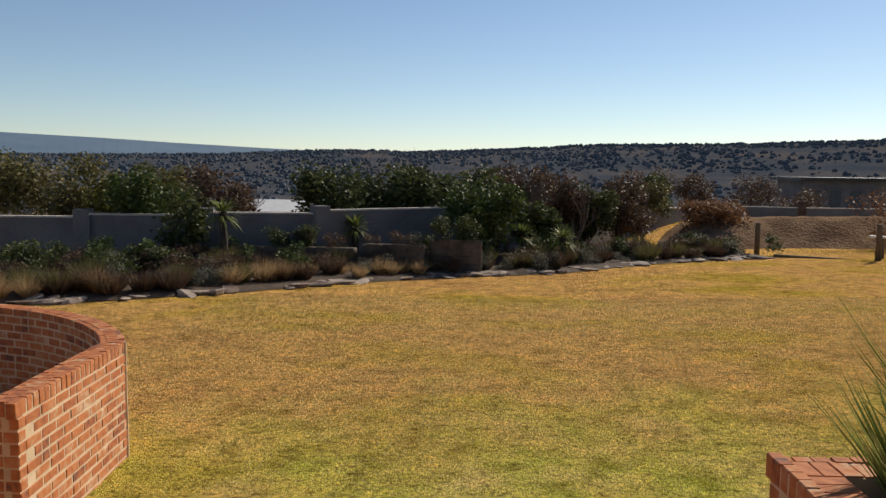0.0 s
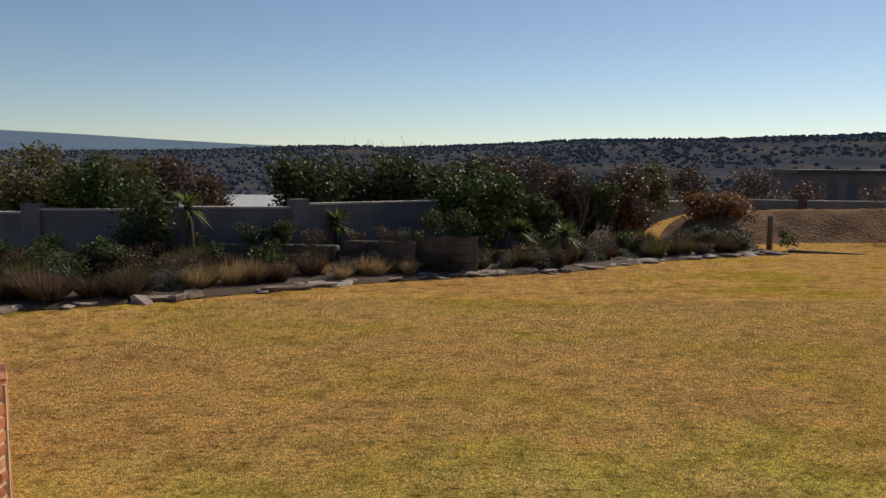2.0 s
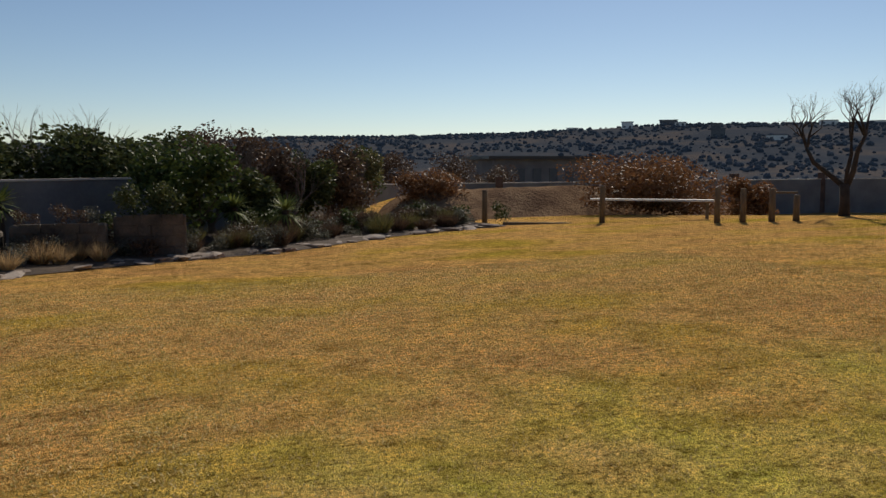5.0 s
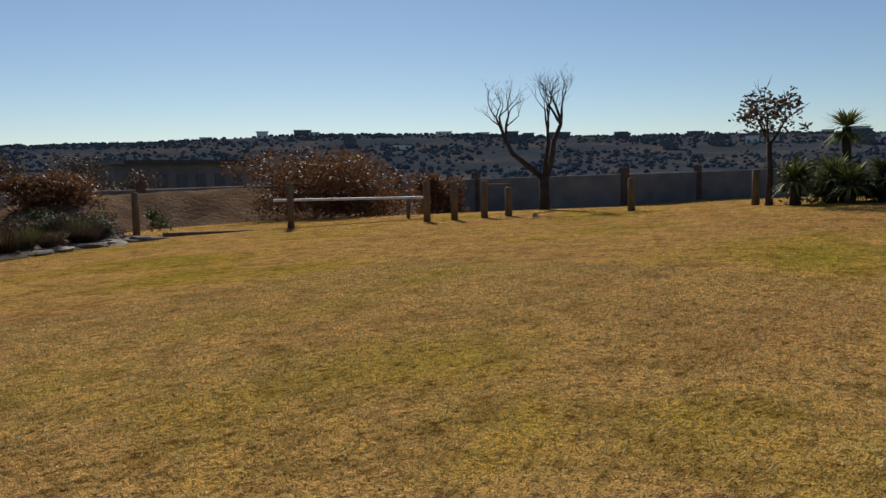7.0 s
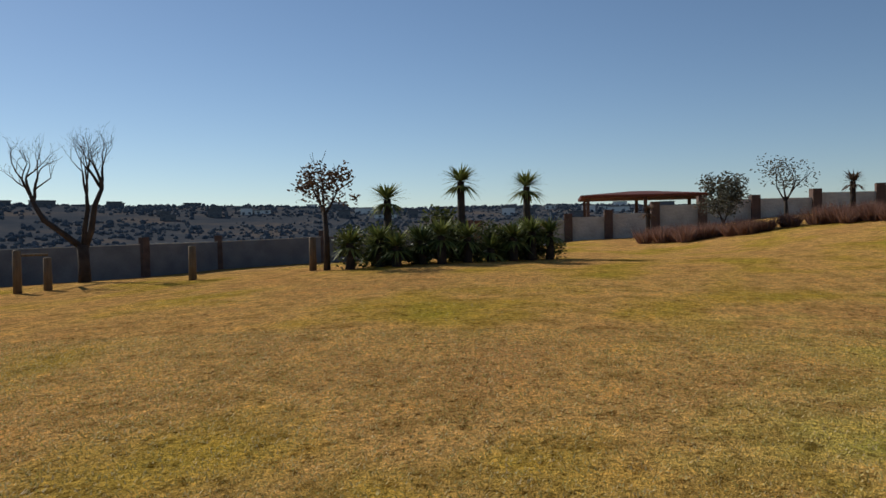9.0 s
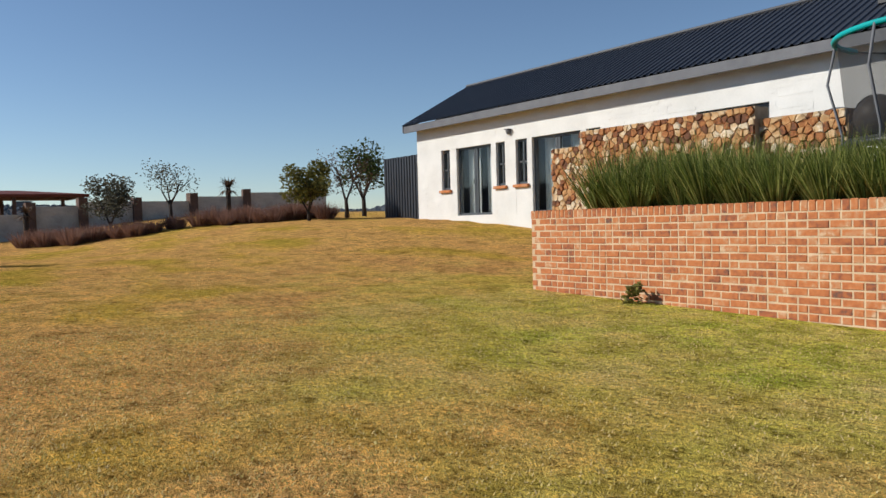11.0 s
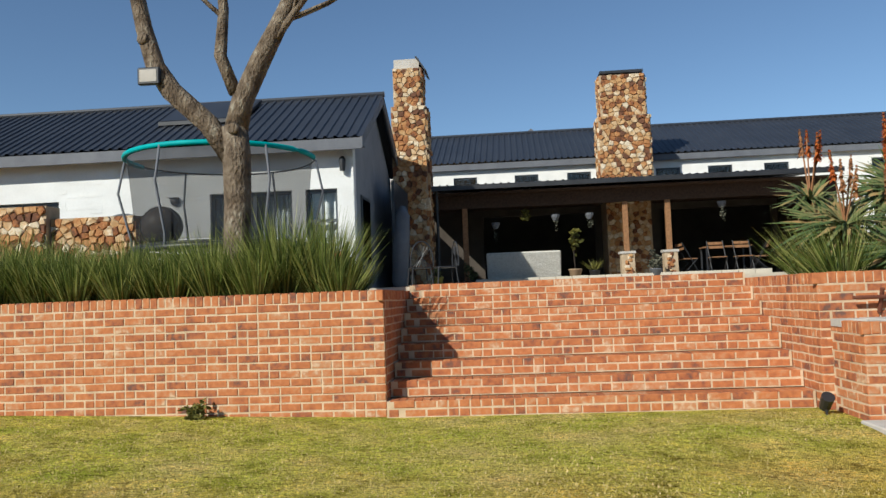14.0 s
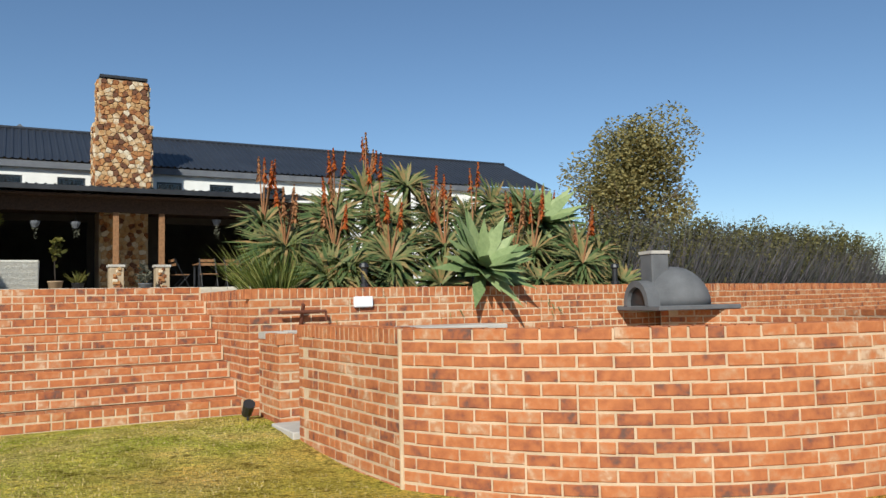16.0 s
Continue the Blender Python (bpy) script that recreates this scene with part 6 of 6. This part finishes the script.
# trees beyond the border
row = [(-19.5, 19.5, 3.6, L_OLIVE), (-17.0, 20.5, 3.9, L_OLIVE), (-15.2, 21, 3.9, L_OLIVE), (-13.4, 20.6, 3.3, L_YELLOW), (-12.6, 22, 3.5, L_OLIVE), (-11.6, 18.6, 3.4, L_MID), (-6.9, 21.5, 4.3, L_DARK), (-6.0, 22.3, 4.0, L_DARK), (-4.4, 22.2, 4.0, L_DARK), (-3.6, 23, 4.0, L_DARK), (-2.3, 23.5, 4.1, L_DARK), (-2.0, 19.6, 2.9, L_MID), (0.2, 26, 3.6, L_BROWN), (1.6, 27, 3.4, L_DARK), (3.0, 28.5, 3.4, L_BROWN), (4.3, 31, 3.2, L_OLIVE), (-10.3, 20.6, 3.3, L_BROWN), (-1.2, 24.6, 3.9, L_BROWN), (-0.4, 22.2, 2.6, L_DARK), (5.6, 37, 3.6, L_DARK), (8, 50, 4.2, L_BROWN), (11, 52, 4.0, L_BROWN), (15, 52, 4.2, L_BROWN), (17.5, 50, 4.0, L_BROWN)]
for k, (x, y, h, m) in enumerate(row):
    words = {L_OLIVE.name: "olive-green bushy tree behind the boundary wall", L_DARK.name: "dense dark evergreen tree beyond the border", L_YELLOW.name: "yellowing bushy tree beyond the wall", L_MID.name: "leafy green young tree in the border", L_BROWN.name: "dry brown winter tree beyond the wall"}[m.name]
    tree("bushy_tree", words, x, y, land(x, y) - 0.2, h * (0.86 if m is L_DARK else 1.0) * rng.uniform(0.92, 1.02), None, m, 1000 + k, 3600 if m is L_DARK else 2200, 0.13, 0.14, 0.4, group="trees beyond the border")
for k, (x, y, h) in enumerate(((-10.0, 21.5, 3.5), (-5.0, 23.2, 4.5), (-1.4, 23.0, 4.1), (-0.6, 24.5, 4.0), (1.0, 25.0, 3.6), (3.9, 30.0, 3.4))):
    tree("bare_winter_tree", "leafless winter tree with fine reddish twigs", x, y, land(x, y) - 0.2, h, None, L_BROWN, 1100 + k, 0, 0.1, 0.2, 0.45, TWIG, "bare winter trees", True)
for k, (x, y, h) in enumerate(((-8.6, 16.2, 1.6), (-5.7, 18.8, 1.2), (0.3, 20.2, 0.9), (-0.9, 20.6, 1.0))):
    spike_tree(x, y, land(x, y), h, 0.6, 1200 + k, "spiky aloe tree in the border", "border aloe trees", 70)
cr = thing("climber", "dark leafy climber hanging over the boundary wall", "climber", at=(-10.0, 16.9, -0.3))
f = part("foliage", cloud(2600, 0.75, 0.5, 1.5, 0.1, 77, 14, 0.7), L_DARK, cr)
f.location = (0, 0, 1.2)

# neighbours beyond the wall
o = thing("neighbour_house", "low white house behind the trees", "house", at=(-24, 66, -4.8))
part("wall", Build().box(-5, 5, -3, 3, 0, 3.2), WHITE_SMOOTH, o)
b = Build()
b.v = [(-5.5, -3.5, 3.2), (5.5, -3.5, 3.2), (5.5, 3.5, 3.2), (-5.5, 3.5, 3.2), (-4, 0, 4.4), (4, 0, 4.4)]
b.f = [(0, 1, 5, 4), (1, 2, 5), (2, 3, 4, 5), (3, 0, 4), (3, 2, 1, 0)]
part("roof", b, WHITE_SMOOTH, o)
for x in (-3, 0, 3):
    part("window", Build().box(x - 0.6, x + 0.6, -3.05, -3.0, 1.0, 2.2), FRAME, o)
o = thing("neighbour_house", "long grey flat-roofed house beyond the wall", "house", at=(24.5, 60, -1.6))
part("wall", Build().box(-4.5, 4.5, -3, 3, 0, 3.6), FENCE, o)
part("roof", Build().box(-5.0, 5.0, -3.5, 3.5, 3.6, 3.85), BLACK, o)
for k in range(6):
    part("window", Build().box(-4 + k * 1.4, -3.3 + k * 1.4, -3.06, -3.0, 1.2, 2.9), FRAME, o)
# bush on the hills, and the houses on the ridge
def hill_z(x, y):
    r = math.hypot(x, y - 5)
    deg = math.degrees(math.atan2(x, y - 5))
    rise = smooth01(260, 900, r) * (1 - 0.5 * smooth01(1100, 2600, r))
    return land(x, y) + rise * 900 * math.tan(radians(skyline(deg))) * (0.94 + 0.12 * noise.noise((x * 0.006, y * 0.006, 0))) + 11 * rise


hb, r = Build(), random.Random(99)
for _ in range(36000):
    a, d = radians(r.uniform(-60, 125)), 110 + 850 * r.random() ** 0.7
    x, y = d * math.sin(a), 5 + d * math.cos(a)
    if noise.noise((x * 0.012, y * 0.012, 3)) + 0.35 * smooth01(500, 900, d) < r.uniform(-0.3, 0.35):
        continue
    z, s = hill_z(x, y), r.uniform(0.7, 2.4) * r.uniform(0.6, 1.15)
    n = len(hb.v)
    ang = r.uniform(0, 6.3)
    for zz, q in ((-0.3, 0.9), (0.5, 1.0), (1.0, 0.5)):
        for j in range(5):
            t = ang + j * 2 * math.pi / 5
            rr = s * q * r.uniform(0.7, 1.1)
            hb.v.append((x + rr * math.cos(t), y + rr * math.sin(t), z + s * zz * r.uniform(0.8, 1.1)))
    hb.f += [(n + k5 * 5 + j, n + k5 * 5 + (j + 1) % 5, n + k5 * 5 + 5 + (j + 1) % 5, n + k5 * 5 + 5 + j) for k5 in (0, 1) for j in range(5)] + [(n + 10, n + 11, n + 12, n + 13, n + 14)]
# bush colour lifted to blue-grey to carry the haze over the hills
tagged(part("hill_bush", hb, mat("haze_tinted_bush", (0.075, 0.09, 0.11), (0.13, 0.14, 0.15), 1.0, 0.05, 1, 0, 1, spread="island", spec=0.0), None), "thorn bush scattered over the far hillsides, haze put into its colour", "bush", "", "stuff")
for k in range(46):
    a, d = radians(r.uniform(26, 112)), r.uniform(560, 880)
    x, y = d * math.sin(a), 5 + d * math.cos(a)
    o = thing("hill_house", "distant flat-roofed house on the hillside", "house", "houses on the ridge", at=(x, y, hill_z(x, y) - 1), turn=math.degrees(-a))
    wdt, hh = r.uniform(4, 9), r.uniform(3.5, 7)
    part("wall", Build().box(-wdt, wdt, -5, 5, 0, hh), WHITE_SMOOTH if r.random() < 0.4 else FENCE, o)
    part("roof", Build().box(-wdt - 0.6, wdt + 0.6, -5.6, 5.6, hh, hh + 0.5), FENCE, o)
    for q in (-0.5, 0.5):
        part("window", Build().box(wdt * q - 1, wdt * q + 1, -5.1, -5.0, 1.2, 2.8), FRAME, o)

turn_to_axis(known)

# stone boundary wall with dark pillars near the end of the wing
pts = [(39, 10.2, 1.75), (39, 7.8, 1.85), (39, 5.75, 2.0), (39, 3.8, 2.15), (39, 1.56, 2.5), (39, -0.66, 2.72), (39, -3.12, 2.72), (39, -5.9, 2.95), (39, -8.8, 3.15), (38, -13, 3.2)]
for k, ((x0, y0, z0), (x1, y1, z1)) in enumerate(zip(pts, pts[1:])):
    ln = math.hypot(x1 - x0, y1 - y0)
    ob = structure("wall_stone_boundary_%d" % (k + 1), Build().box(0, ln, -0.12, 0.12, -2.6, -0.12), FENCE_STONE, "pale rough stone boundary wall", "wall")
    ob.matrix_world = pose(x0, y0, z0, 0, 0, math.degrees(math.atan2(y1 - y0, x1 - x0)))
    part("pillar", Build().box(-0.2, 0.2, -0.32, 0.32, -2.6, 0.06), PILLAR, ob, "dark brick pillar")
PINK = stock("pink_grass", "dry pinkish grass clump along the boundary", "grass tuft", "pink grasses", [(L_PINKGRASS, tuft(300, 0.9, 0.3, 0.02, 860 + k, 0.6, 0.2), 0) for k in range(3)])
for k in range(70):
    t = rng.random()
    y = 3.0 - 9.0 * t + rng.uniform(-0.3, 0.3)
    x = 27.5 + 5 * (1 - t) + rng.uniform(-1.0, 1.2) - 2.5 * t
    place(PINK, x, y, ground(x, y), rng.uniform(0.6, 0.95))
tree("yellow_shrub_tree", "bushy yellow-green tree by the boundary", 24.0, -5.0, ground(24.0, -5.0), 2.3, None, L_YELLOW, 41, 1800, 0.11, 0.15, 0.42)
tree("olive_tree", "small grey olive tree by the boundary", 30.4, 0.1, ground(30.4, 0.1), 2.45, None, L_GREY, 42, 1500, 0.1, 0.25, 0.4)
tree("feathery_tree", "thin feathery young thorn tree", 30.0, -2.05, ground(30, -2.05), 2.7, None, L_GREY, 43, 300, 0.09, 0.4, 0.45)
tree("bare_shrub_tree", "leafless shrub by the metal screen", 24.5, -6.8, ground(24, -6), 2.9, None, L_BROWN, 44, 450, 0.08, 0.25, 0.45)
tree("shade_tree", "leafy tree behind the metal screen", 27.5, -9.3, 1.3, 3.6, None, L_MID, 45, 900, 0.13, 0.3, 0.35)


spike_tree(29.5, -4.2, ground(29.5, -4.2), 1.35, 0.62, 51, "single-stemmed aloe tree by the boundary", "aloe trees", 70, L_BROWN)
spike_tree(33, 2.6, ground(33, 2.6), 1.3, 0.5, 52, "dark single-stemmed aloe tree", "aloe trees", 60, L_BROWN)

pg = thing("pergola", "red-brown roofed car shelter on posts beyond the wall", "carport", at=(52, 0.8, 1.15))
b = Build()
b.v = [(x, y, z) for z, g in ((2.1, 0), (2.26, 0.05)) for x, y in ((-3 - g, -3.9 - g), (3 + g, -3.9 - g), (3 + g, 3.9 + g), (-3 - g, 3.9 + g))] + [(0, -0.6, 2.6), (0, 0.6, 2.6)]
b.f = [(3, 2, 1, 0), (0, 1, 5, 4), (1, 2, 6, 5), (2, 3, 7, 6), (3, 0, 4, 7), (4, 5, 8), (5, 6, 9, 8), (6, 7, 9), (7, 4, 8, 9)]
part("roof", b, PERGOLA, pg)
for x in (-2.6, 2.6):
    for y in (-3.5, 0, 3.5):
        part("post", Build().box(x - 0.1, x + 0.1, y - 0.1, y + 0.1, -1.5, 2.1), PILLAR, pg)

# lawn blades where the walk passes nearest
lb, r = Build(), random.Random(5)
for _ in range(320000):
    x, y = r.uniform(-6, 7) if r.random() < 0.8 else r.uniform(-6, 13), 0.25 + 12.5 * r.random()
    if math.hypot(x - CX, y - CY) < R + 0.03 or x < -4.2 and y < 3.6:
        continue
    a, ln = r.uniform(0, 6.3), r.uniform(0.5, 2.2)
    d = Vector((math.cos(a) * ln, math.sin(a) * ln, 1)).normalized()
    s = Vector((-math.sin(a), math.cos(a), 0)) * r.uniform(0.003, 0.0075)
    p = Vector((x, y, ground(x, y) - 0.004))
    lb.face(p - s, p + s, p + d * r.uniform(0.012, 0.032))
tagged(part("lawn_blades", lb, L_LAWN, None), "short dry lawn blades close to the walk", "grass", "", "stuff")

lay_bricks()
